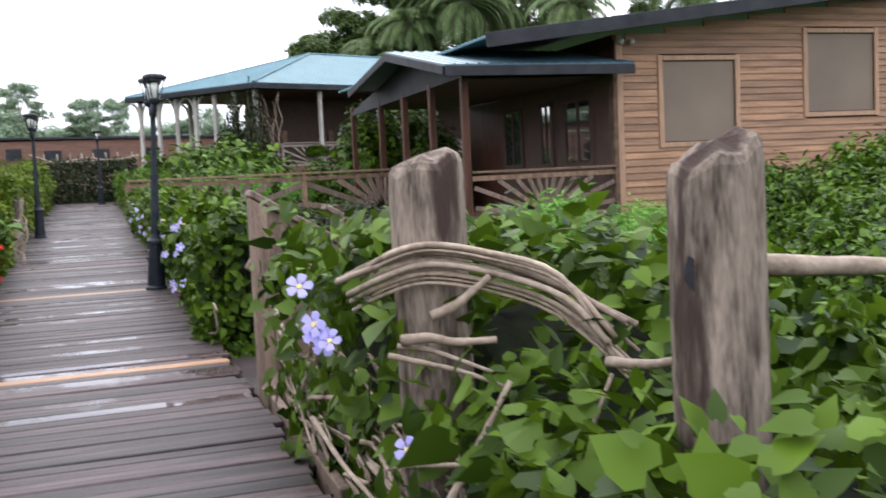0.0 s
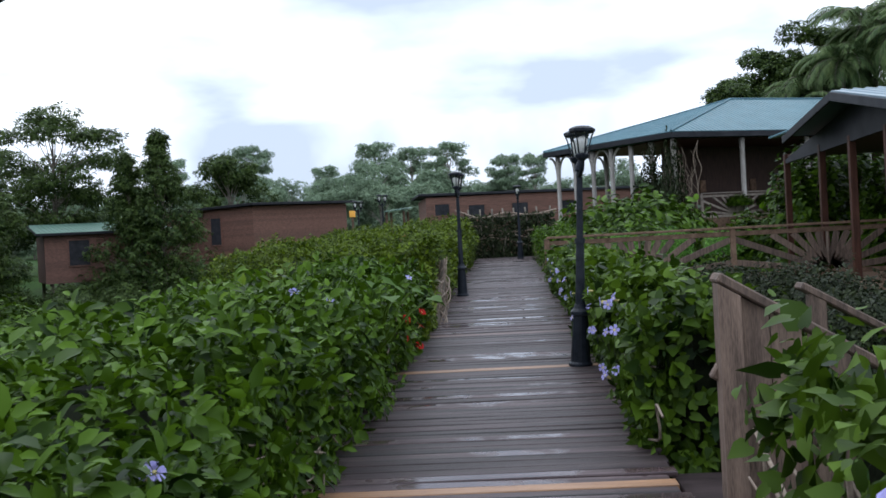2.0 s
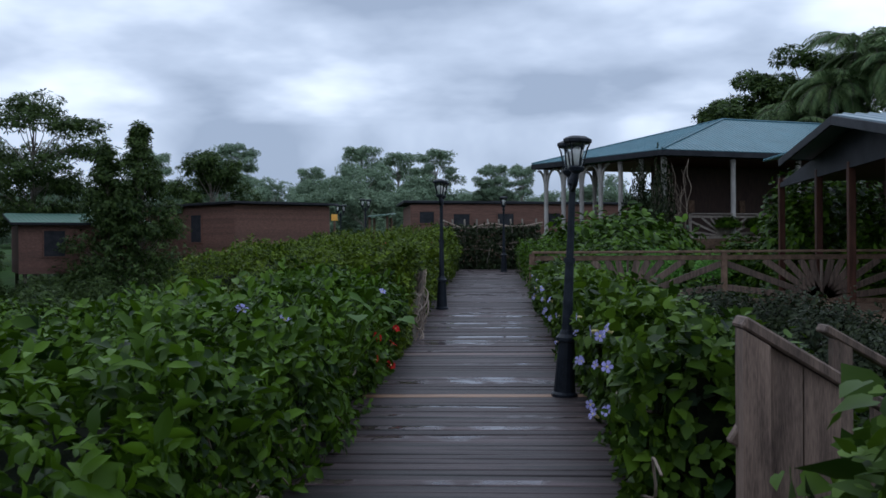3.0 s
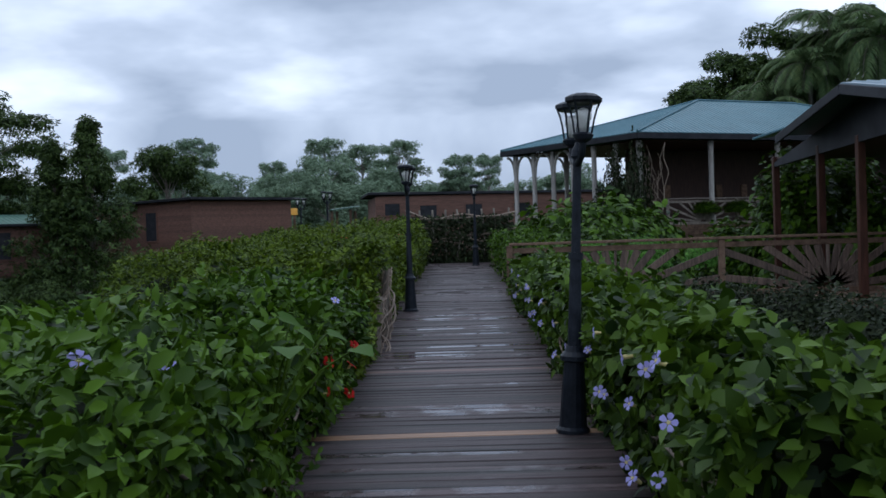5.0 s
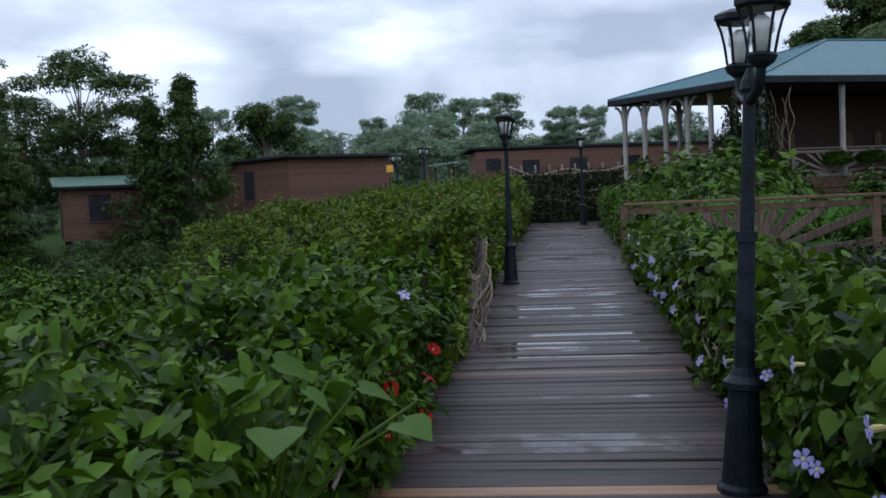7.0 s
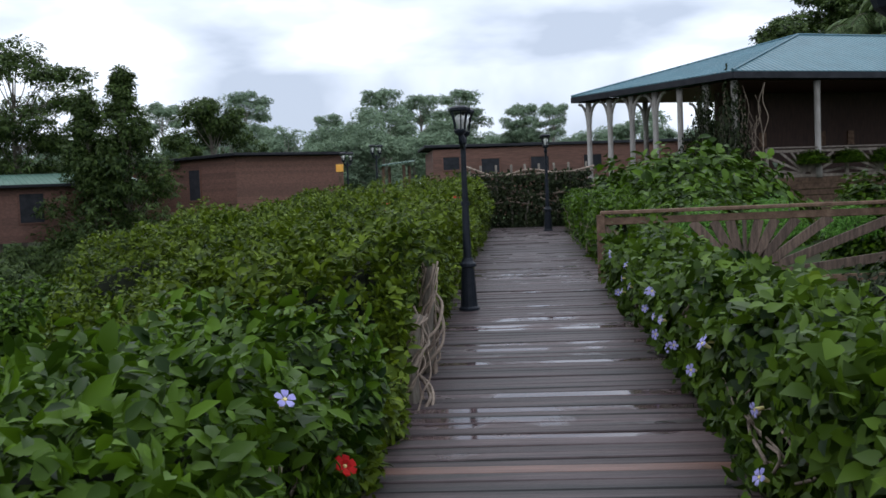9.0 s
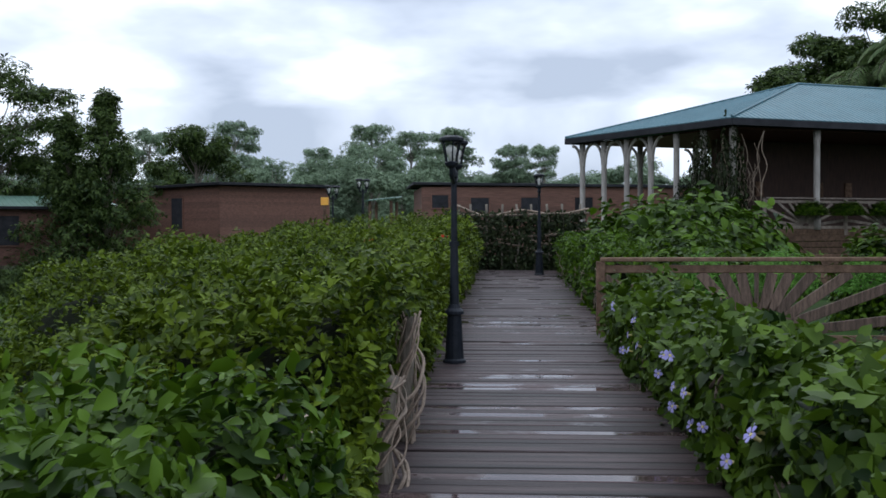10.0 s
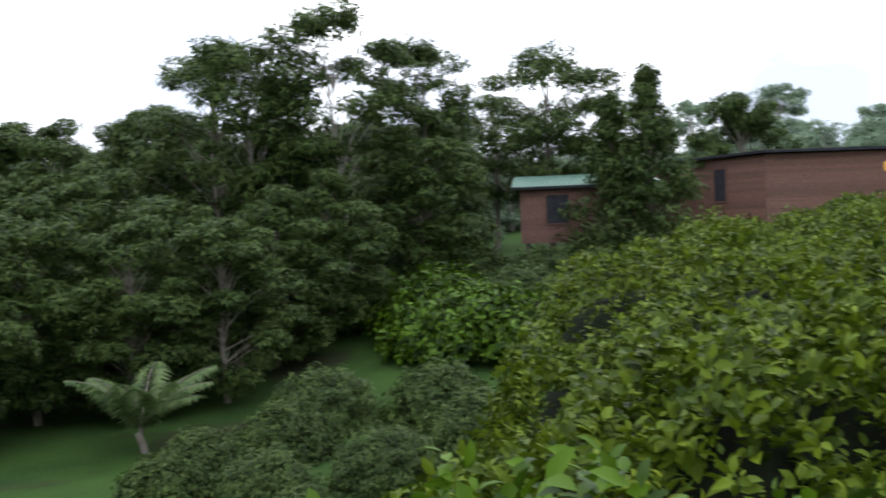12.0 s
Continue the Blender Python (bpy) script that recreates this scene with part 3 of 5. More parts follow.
def pavilion():
    """An open lodge under a hipped roof, turned a little from the boardwalk."""
    p = thing("pavilion", "open timber pavilion with a blue-green hipped metal roof", "pavilion", at=LODGE)
    wide, deep, ez, pz, over = 19.5, 8.47, 5.5, 7.44, 0.45
    a, b, c, d = [(*lodge_at(u, v), ez) for u, v in ((0, 0), (wide, 0), (wide, deep), (0, deep))]
    e, f = (*lodge_at(7.08, 4.41), pz), (*lodge_at(12.6, 4.41), pz)
    for quad in ((a, b, f, e), (d, a, e, e), (b, c, f, f), (c, d, e, f)):
        part("roof_slope", ribbed_roof(quad, BLUE_TIN, 0.22), BLUE_TIN, p, "blue-green ribbed metal roof")
    for u, v in ((a, e), (b, f), (c, f), (d, e), (e, f)):
        part("ridge_cap", Shape().tube([Vector(u) + Vector((0, 0, 0.02)), Vector(v) + Vector((0, 0, 0.02))], [0.05, 0.05], 6), BLUE_TIN, p)
    for u, v in ((a, b), (b, c), (c, d), (d, a)):
        part("fascia", Shape().beam((u[0], u[1], ez - 0.14), (v[0], v[1], ez - 0.14), 0.05, 0.22), FASCIA, p)
    ring = [lodge_at(u, v) for u, v in ((over, over), (wide - over, over), (wide - over, deep - over), (over, deep - over))]
    slab = lambda lo, hi: Shape().add([(x, y, lo) for x, y in ring] + [(x, y, hi) for x, y in ring], [(3, 2, 1, 0), (4, 5, 6, 7), (0, 1, 5, 4), (1, 2, 6, 5), (2, 3, 7, 6), (3, 0, 4, 7)])
    part("ceiling_board", slab(ez - 0.3, ez - 0.25), DARK_WOOD, p)
    part("floor", slab(1.66, 1.88), RAIL_WOOD, p)
    for k in range(9):
        part("plank", Shape().beam((*ring[0], 0.1 + k * 0.21), (*ring[1], 0.1 + k * 0.21), 0.03, 0.19), RAIL_WOOD, p)
        part("plank", Shape().beam((*ring[0], 0.1 + k * 0.21), (*ring[3], 0.1 + k * 0.21), 0.03, 0.19), RAIL_WOOD, p)
    posts = [(over, deep - over - i * 1.26) for i in range(7)] + [(over + 3.4 * i, over) for i in range(1, 6)] + [(over + 2.6 * i, deep - over) for i in range(1, 3)]
    for u, v in posts:
        x, y = lodge_at(u, v)
        q = part("column", Shape().lathe([(1.86, 0.13), (2.2, 0.13), (2.25, 0.105), (ez - 0.8, 0.105), (ez - 0.27, 0.125)], 12, x, y), WHITE_WOOD, p, smooth=True)
        if v > 3:
            for s in (-1, 1):
                arc = [(*lodge_at(u, v + s * (0.08 + 0.5 * (1 - math.cos(k * math.pi / 10)))), ez - 1.15 + 0.85 * math.sin(k * math.pi / 10)) for k in range(6)]
                part("arched_brace", Shape().tube(arc, [0.06] * 6, 6), WHITE_WOOD, q)
    (xa, ya), (xb, yb) = lodge_at(3.2, 4.4), lodge_at(19.0, 4.4)
    part("inner_wall", Shape().beam((xa, ya, 3.5), (xb, yb, 3.5), 0.12, 3.4), SHADE_WOOD, p, "inner wall with deep shade painted into its dark timber")
    for u in (5.2, 8.0, 9.4):
        x, y = lodge_at(u, 4.28)
        part("wall_plaque", Shape().box((x, y, 3.4), (0.32, 0.05, 0.55)), RAIL_WOOD, p)


pavilion()
u0, u1 = LODGE @ Vector((*lodge_at(1.7, 0.45), 0)), LODGE @ Vector((*lodge_at(18.6, 0.45), 0))
rail_fence("pale weathered railing of fanned boards round the pavilion", (u0.x, u0.y), (u1.x, u1.y), 1.88, 2.92, TRIM_GREY, 5, 13)


def cabin(label, corner, run_a, run_b, z0, z1, windows, roof_mat, over=0.5, rise=0.12, back=False):
    """A box cabin on stilts: walls run from its near corner along two directions (dx, dy)."""
    c = thing("stilt_cabin", label, "cabin", group="cabins on stilts")
    a, b = Vector((*corner, 0)) + Vector((*run_a, 0)), Vector((*corner, 0)) + Vector((*run_b, 0))
    o = Vector((*corner, 0))
    far = a + b - o
    mid = (a + b) / 2
    sh = Shape()
    ring = [o.lerp(mid, 0.02), a.lerp(mid, 0.02), far.lerp(mid, 0.02), b.lerp(mid, 0.02)]
    sh.add([(v.x, v.y, z0) for v in ring] + [(v.x, v.y, z1) for v in ring], [(0, 1, 5, 4), (1, 2, 6, 5), (2, 3, 7, 6), (3, 0, 4, 7), (0, 3, 2, 1), (4, 5, 6, 7)])
    part("wall", sh, RED_SIDING, c)
    for e, holes in ((a, windows[0]), (b, windows[1])):
        d = (e - o).normalized()
        out = (o - mid) - d * (o - mid).dot(d)
        out.normalize()
        cut = []
        for s, wz, ww, wh in holes:
            q = o + d * s + out * 0.03
            t = Matrix((d, out, (0, 0, 1))).transposed()
            w = part("window", Shape().box((q.x, q.y, wz), (ww, 0.06, wh), t, 0.004), FASCIA, c, "dark screened window")
            for k in (-1, 1):
                g = q + d * (k * (ww / 2 + 0.04))
                part("frame", Shape().box((g.x, g.y, wz), (0.08, 0.1, wh + 0.16), t), RED_SIDING, w)
                part("frame", Shape().box((q.x, q.y, wz + k * (wh / 2 + 0.04)), (ww, 0.1, 0.08), t), RED_SIDING, w)
            cut.append((s - ww / 2, s + ww / 2, wz - wh / 2, wz + wh / 2))
        siding(c, (o.x, o.y), (e.x, e.y), z0, z1, RED_SIDING, (out.x, out.y), 0.17, None, cut)
    grow = lambda v: v + (v - mid).normalized() * over
    q = [grow(v) for v in (o, a, far, b)]
    tops = [(q[0].x, q[0].y, z1 + 0.06 + rise), (q[1].x, q[1].y, z1 + 0.06), (q[2].x, q[2].y, z1 + 0.06), (q[3].x, q[3].y, z1 + 0.06 + rise)]
    if back:
        tops = [(q[i].x, q[i].y, z1 + 0.06 + (0, 0, rise, rise)[i]) for i in range(4)]
        part("roof", ribbed_roof(tops, roof_mat, 0.25), roof_mat, c)
    else:
        part("roof", ribbed_roof([tops[1], tops[2], tops[3], tops[0]], roof_mat, 0.25), roof_mat, c)
    for i in range(4):
        u, v = Vector(tops[i]), Vector(tops[(i + 1) % 4])
        part("fascia", Shape().beam(u - Vector((0, 0, 0.07)), v - Vector((0, 0, 0.07)), 0.04, 0.13), FASCIA, c)
    for s in (0.05, 0.5, 0.95):
        for t in (0.05, 0.95):
            v = o + (a - o) * s + (b - o) * t
            g = float(ground_z(v.x, v.y))
            part("stilt", Shape().tube([(v.x, v.y, g - 0.2), (v.x, v.y, z0)], [0.12, 0.11], 8), BARK, c)
    return c


cabin("red-brown timber cabin on stilts under a flat dark roof", (-15.0, 62.0), (-7.5, 4.4), (5.0, 4.2), 0.4, 4.25, ([(3.2, 2.85, 0.86, 1.65)], []), FASCIA, 0.6)
cabin("red-brown timber cabin with a pale green metal roof behind trees", (-18.9, 57.5), (-5.5, -3.2), (-3.6, 6.4), 0.35, 3.0, ([(4.6, 1.95, 1.05, 1.35), (1.5, 1.95, 0.85, 1.25)], []), GREEN_TIN, 0.6, 0.75, True)
cabin("long low brown timber cabin with a dark roof beyond the walkway", (-4.8, 66.0), (15.0, 1.8), (-1.0, 6.0), 0.5, 4.3, ([(1.0, 3.5, 0.9, 0.7), (3.2, 3.3, 1.0, 0.8), (6.0, 3.3, 1.0, 0.8), (9.0, 3.3, 1.0, 0.8)], []), FASCIA, 0.5, 0.2)


def shelter():
    s = thing("garden_shelter", "small open shelter with a pale green metal roof", "shelter")
    part("roof", ribbed_roof([(-5.4, 48.0, 3.0), (-4.2, 48.0, 3.12), (-4.2, 50.2, 3.22), (-5.4, 50.2, 3.1)], GREEN_TIN), GREEN_TIN, s)
    for x in (-5.2, -4.4):
        for y in (48.2, 50.0):
            part("post", Shape().tube([(x, y, float(ground_z(x, y)) - 0.1), (x, y, 3.0)], [0.06, 0.06], 8), RAIL_WOOD, s)
    box = thing("orange_box", "small orange box on a post in the garden", "box")
    part("case", Shape().box((-6.12, 44.0, 2.86), (0.24, 0.16, 0.26)), YELLOW_SIGN, box)
    part("post", Shape().tube([(-6.12, 44.0, float(ground_z(-6.12, 44.0))), (-6.12, 44.0, 2.72)], [0.05, 0.05], 8), RAIL_WOOD, box)


shelter()


# ---- street lamps ----
def lantern(post, x, z, s=1.0):
    """A six-sided lantern that widens upward, with a lid, cage ribs, panes and a bulb."""
    head = part("lantern", Shape().lathe([(0.0, 0.02 * s), (0.03, 0.07 * s), (0.06, 0.085 * s), (0.075, 0.06 * s)], 12, x, 0, z), IRON, post)
    part("lid", Shape().lathe([(0.27, 0.125 * s), (0.285, 0.15 * s), (0.31, 0.15 * s), (0.325, 0.12 * s), (0.335, 0.09 * s), (0.34, 0.02)], 8, x, 0, z), IRON, head)
    for k in range(6):
        a = math.pi * k / 3 + 0.3
        b = a + math.pi / 3
        pts = [(x + r * s * math.cos(a), r * s * math.sin(a), z + h) for h, r in ((0.07, 0.068), (0.16, 0.085), (0.23, 0.105), (0.28, 0.13))]
        part("rib", Shape().tube(pts, [0.0075] * 4, 6), IRON, head)
        lo, hi = 0.066 * s, 0.12 * s
        pane = part("pane", Shape().add([(x + lo * math.cos(a), lo * math.sin(a), z + 0.075), (x + lo * math.cos(b), lo * math.sin(b), z + 0.075), (x + hi * math.cos(b), hi * math.sin(b), z + 0.275), (x + hi * math.cos(a), hi * math.sin(a), z + 0.275)], [(0, 1, 2, 3)]), GLASS, head)
        pane.visible_shadow = False
    part("bulb", Shape().lathe([(0.08, 0.022), (0.13, 0.03), (0.17, 0.055), (0.21, 0.055), (0.24, 0.02)], 12, x, 0, z), BULB, head, smooth=True)


def street_lamp(label="black cast-iron lamp post with twin lanterns at the boardwalk's edge"):
    p = thing("street_lamp", label, "lamp post", group="lamp posts along the boardwalk")
    part("base", Shape().lathe([(-0.05, 0.12), (0.02, 0.12), (0.04, 0.1), (0.1, 0.095), (0.45, 0.075), (0.5, 0.07)], 16), IRON, p)
    part("collar", Shape().lathe([(0.49, 0.075), (0.5, 0.1), (0.53, 0.1), (0.56, 0.07), (0.6, 0.055)], 16), IRON, p)
    part("shaft", Shape().lathe([(0.55, 0.05), (1.2, 0.04), (1.2, 0.052), (1.25, 0.052), (1.25, 0.034), (1.9, 0.03), (1.92, 0.045), (1.96, 0.04), (2.02, 0.012)], 16), IRON, p, smooth=False)
    for s in (-1, 1):
        part("arm", Shape().tube(smooth_line([(0, 0, 1.86), (s * 0.08, 0, 1.88), (s * 0.17, 0, 1.92), (s * 0.2, 0, 2.0)], 3), [0.024] * 10, 8), IRON, p)
        lantern(p, s * 0.2, 1.99, 0.85)
    return p


lamp = street_lamp()
lamp.matrix_basis = pose(1.01, 12.45, deck_z(12.45), 2.6, 0, 94)
copy_thing(lamp, pose(-0.56, 21.42, deck_z(21.42), 0, 0, 86))
copy_thing(lamp, pose(0.7, 34.3, deck_z(34.3), 0, 0, 90))
copy_thing(lamp, pose(-0.47, 3.98, deck_z(3.98) - 0.04, 0, 0, 90))
copy_thing(lamp, pose(-4.84, 44, 1.27, 0, 0, 60))
copy_thing(lamp, pose(-5.96, 44.6, 1.08, 0, 0, 60))


# ---- old fence posts, stair and withies beside the start of the walk ----
def fence_post(x, y, z0, z1, r, slant, label, knot=False):
    sh = Shape()
    sides = 24
    steps = [i / 14 for i in range(14)] + [0.965, 0.985, 0.995, 1.0]
    rows = len(steps)
    verts, faces = [], []
    for i in range(rows):
        t = steps[i]
        cap = (1, 0.97, 0.88, 0.68)[max(0, i - 14)]
        for k in range(sides):
            a = 2 * math.pi * k / sides
            rr = cap * r * (1 + 0.05 * math.sin(3 * a + x) + 0.03 * math.sin(7 * a + 2) + 0.03 * math.sin(5 * t + a))
            top = z1 + slant * math.cos(a) + 0.01 * math.sin(5 * a)
            verts.append((x + rr * math.cos(a), y + rr * math.sin(a), z0 + (top - z0) * t))
    for i in range(rows - 1):
        for k in range(sides):
            q = (k + 1) % sides
            faces.append((i * sides + k, i * sides + q, (i + 1) * sides + q, (i + 1) * sides + k))
    crown = len(verts)
    verts.append((x, y, z1 + 0.015))
    faces += [((rows - 1) * sides + k, (rows - 1) * sides + (k + 1) % sides, crown) for k in range(sides)]
    sh.add(verts, faces)
    f = thing("fence_post", label, "post", group="old fence posts")
    part("trunk", sh, STUMP, f)
    if knot:
        d = Vector((-0.72, -0.69, 0))
        u = Vector((0.69, -0.72, 0))
        c = Vector((x, y, z1 - 0.27)) + d * (r * 0.96) + u * -0.035
        ring = [c + u * (0.019 * math.cos(a)) + Vector((0, 0, 0.036 * math.sin(a) + 0.008 * math.cos(3 * a))) for a in np.linspace(0, 2 * math.pi, 13)[:-1]]
        ring2 = [q + d * 0.004 for q in ring]
        part("knot_hole", Shape().add(ring + ring2, [(k, (k + 1) % 12, 12 + (k + 1) % 12, 12 + k) for k in range(12)] + [tuple(range(12, 24))]), FASCIA, f, "dark rotted knot hole")
    return f


fence_post(1.35, 3.92, -0.6, 1.44, 0.112, 0.022, "squared old grey fence post among vines")
fence_post(1.695, 2.95, -0.6, 1.425, 0.105, 0.035, "weathered round fence post with lichen and a knot hole", True)


def gate_and_stair():
    g = thing("stair_gate_post", "weathered boarded newel post with a handrail sloping down", "post", at=pose(0.09, -0.15, -0.06))
    rail_z = lambda x: 1.36 - 0.606 * (x - 1.2)
    for x0, x1, y0 in ((1.2, 1.3, 7.25), (1.305, 1.43, 7.3), (1.435, 1.57, 7.3), (1.69, 1.78, 7.3)):
        low = deck_z(7.3) - 0.2
        ring = [(x0, low), (x1, low), (x1, rail_z(x1) - 0.01), (x0, rail_z(x0) - 0.01)]
        part("post_board", Shape().add([(x, y, z) for y in (y0, 7.35 if x0 > 1.3 else 7.37) for x, z in ring], [(0, 1, 2, 3), (7, 6, 5, 4), (0, 4, 5, 1), (1, 5, 6, 2), (2, 6, 7, 3), (3, 7, 4, 0)]), FRAME_WOOD, g)
    part("handrail", Shape().beam((1.2, 7.31, 1.38), (2.9, 7.45, 0.35), 0.13, 0.045), FRAME_WOOD, g)
    part("stringer", Shape().beam((1.2, 7.36, 0.98), (2.8, 7.45, -0.02), 0.05, 0.14), FRAME_WOOD, g)
    part("foot_block", Shape().add([(1.2, 7.0, 0.1), (1.42, 7.0, 0.1), (1.42, 7.0, 0.2), (1.31, 7.0, 0.29), (1.2, 7.0, 0.2), (1.2, 7.24, 0.1), (1.42, 7.24, 0.1), (1.42, 7.24, 0.2), (1.31, 7.24, 0.29), (1.2, 7.24, 0.2)],
                                   [(0, 1, 2, 3, 4), (9, 8, 7, 6, 5), (0, 5, 6, 1), (1, 6, 7, 2), (2, 7, 8, 3), (3, 8, 9, 4), (4, 9, 5, 0)]), FRAME_WOOD, g)
    part("kickboard", Shape().beam((1.24, 5.3, 0.04), (1.24, 7.0, 0.1), 0.05, 0.2), FRAME_WOOD, g)
    s = thing("stair_newel", "second grey newel post with its sloping handrail", "post")
    part("post_board", Shape().box((2.22, 8.8, 0.3), (0.1, 0.1, 1.6)), FRAME_WOOD, s)
    part("handrail", Shape().beam((2.12, 8.8, 1.16), (3.6, 8.9, 0.3), 0.13, 0.045), FRAME_WOOD, s)
    st = thing("garden_stair", "weathered timber steps down to the garden", "stair")
    for k in range(4):
        part("tread", Shape().box((1.45 + k * 0.3, 8.1, deck_z(8) - 0.12 - k * 0.19), (0.3, 1.4, 0.045)), PLANK, st)


gate_and_stair()


def withies():
    """Bent dry vines woven round the fence posts."""
    rng = random.Random(5)
    w = thing("woven_withies", "bundle of dry bent vine stems bound round the fence post", "withies", at=pose(0.05, 0, -0.01))
    for k in range(13):
        o = rng.uniform(-0.05, 0.05)
        zz = 1.12 + rng.uniform(-0.06, 0.06)
        pts = [(1.03 + 0.009 * k, 4.0 + o, zz - 0.06), (1.13, 3.84 + o * 0.5, zz), (1.24, 3.78 + o * 0.4, zz + 0.03), (1.4, 3.72 + o * 0.5, zz), (1.56, 3.6 + o, zz - 0.07), (1.68 + o, 3.45, zz - 0.17 - 0.01 * k)]
        part("stem", Shape().tube(smooth_line(pts, 4), [0.004 + rng.uniform(0, 0.006)] * 21, 6), BARK_VINE, w, smooth=True)
    r = thing("fence_rails", "dry peeled branches tied between old fence posts", "rails", at=pose(0.05, 0, 0))
    for a, b, rad in (((1.6, 3.4, 0.88), (1.78, 3.0, 0.93), 0.02), ((1.13, 3.68, 0.94), (1.37, 3.6, 0.94), 0.022), ((1.5, 3.05, 0.55), (1.9, 2.35, 0.3), 0.03), ((1.85, 3.3, 1.12), (2.9, 3.3, 1.02), 0.045),
                      ((1.18, 3.55, 0.5), (1.4, 3.58, 0.82), 0.018), ((1.1, 3.68, 0.9), (1.38, 3.55, 0.82), 0.012), ((1.12, 3.7, 0.93), (1.36, 3.58, 0.85), 0.012), ((1.24, 3.74, 0.98), (1.4, 3.7, 1.1), 0.022), ((0.98, 4.3, 0.6), (1.16, 3.6, 0.3), 0.013), ((1.45, 3.4, 0.5), (1.6, 3.35, 0.85), 0.012)):
        a, b = Vector(a), Vector(b)
        pts = [a.lerp(b, t) + Vector((rng.uniform(-1, 1), rng.uniform(-1, 1), rng.uniform(-1, 1))) * 0.012 for t in (0, 0.3, 0.6, 1)]
        part("branch", Shape().tube(smooth_line(pts, 4), [0.75 * rad * (1 - 0.035 * i + 0.06 * math.sin(2.3 * i)) for i in range(13)], 8), BARK_VINE, r, smooth=True)


withies()


# ---- hedges ----
def shoots(where, facing, size, per, rng):
    """Leaves set round the tips of shoots: places, facings and sizes for each leaf."""
    n = len(where)
    ax = facing / np.linalg.norm(facing, axis=1)[:, None] + rng.normal(0, 0.3, (n, 3))
    ax /= np.linalg.norm(ax, axis=1)[:, None]
    d = rng.normal(0, 1, (n, per, 3))
    d -= ax[:, None, :] * np.sum(d * ax[:, None, :], axis=2)[:, :, None]
    d /= np.linalg.norm(d, axis=2)[:, :, None]
    rise = np.linspace(-0.7, 0.35, per)[None, :, None] * size
    pos = where[:, None, :] + ax[:, None, :] * rise + d * 0.12 * size
    blend = np.linspace(0.75, 0.15, per)[None, :, None]
    out = d * (1 - 0.5 * blend) + ax[:, None, :] * (1.05 - blend)
    nrm = ax[:, None, :] * 1.0 - d * 0.45
    s = size * rng.uniform(0.6, 1.25, (n, per)) * np.linspace(1.15, 0.7, per)[None, :]
    return pos.reshape(-1, 3), nrm.reshape(-1, 3), out.reshape(-1, 3), s.reshape(-1)


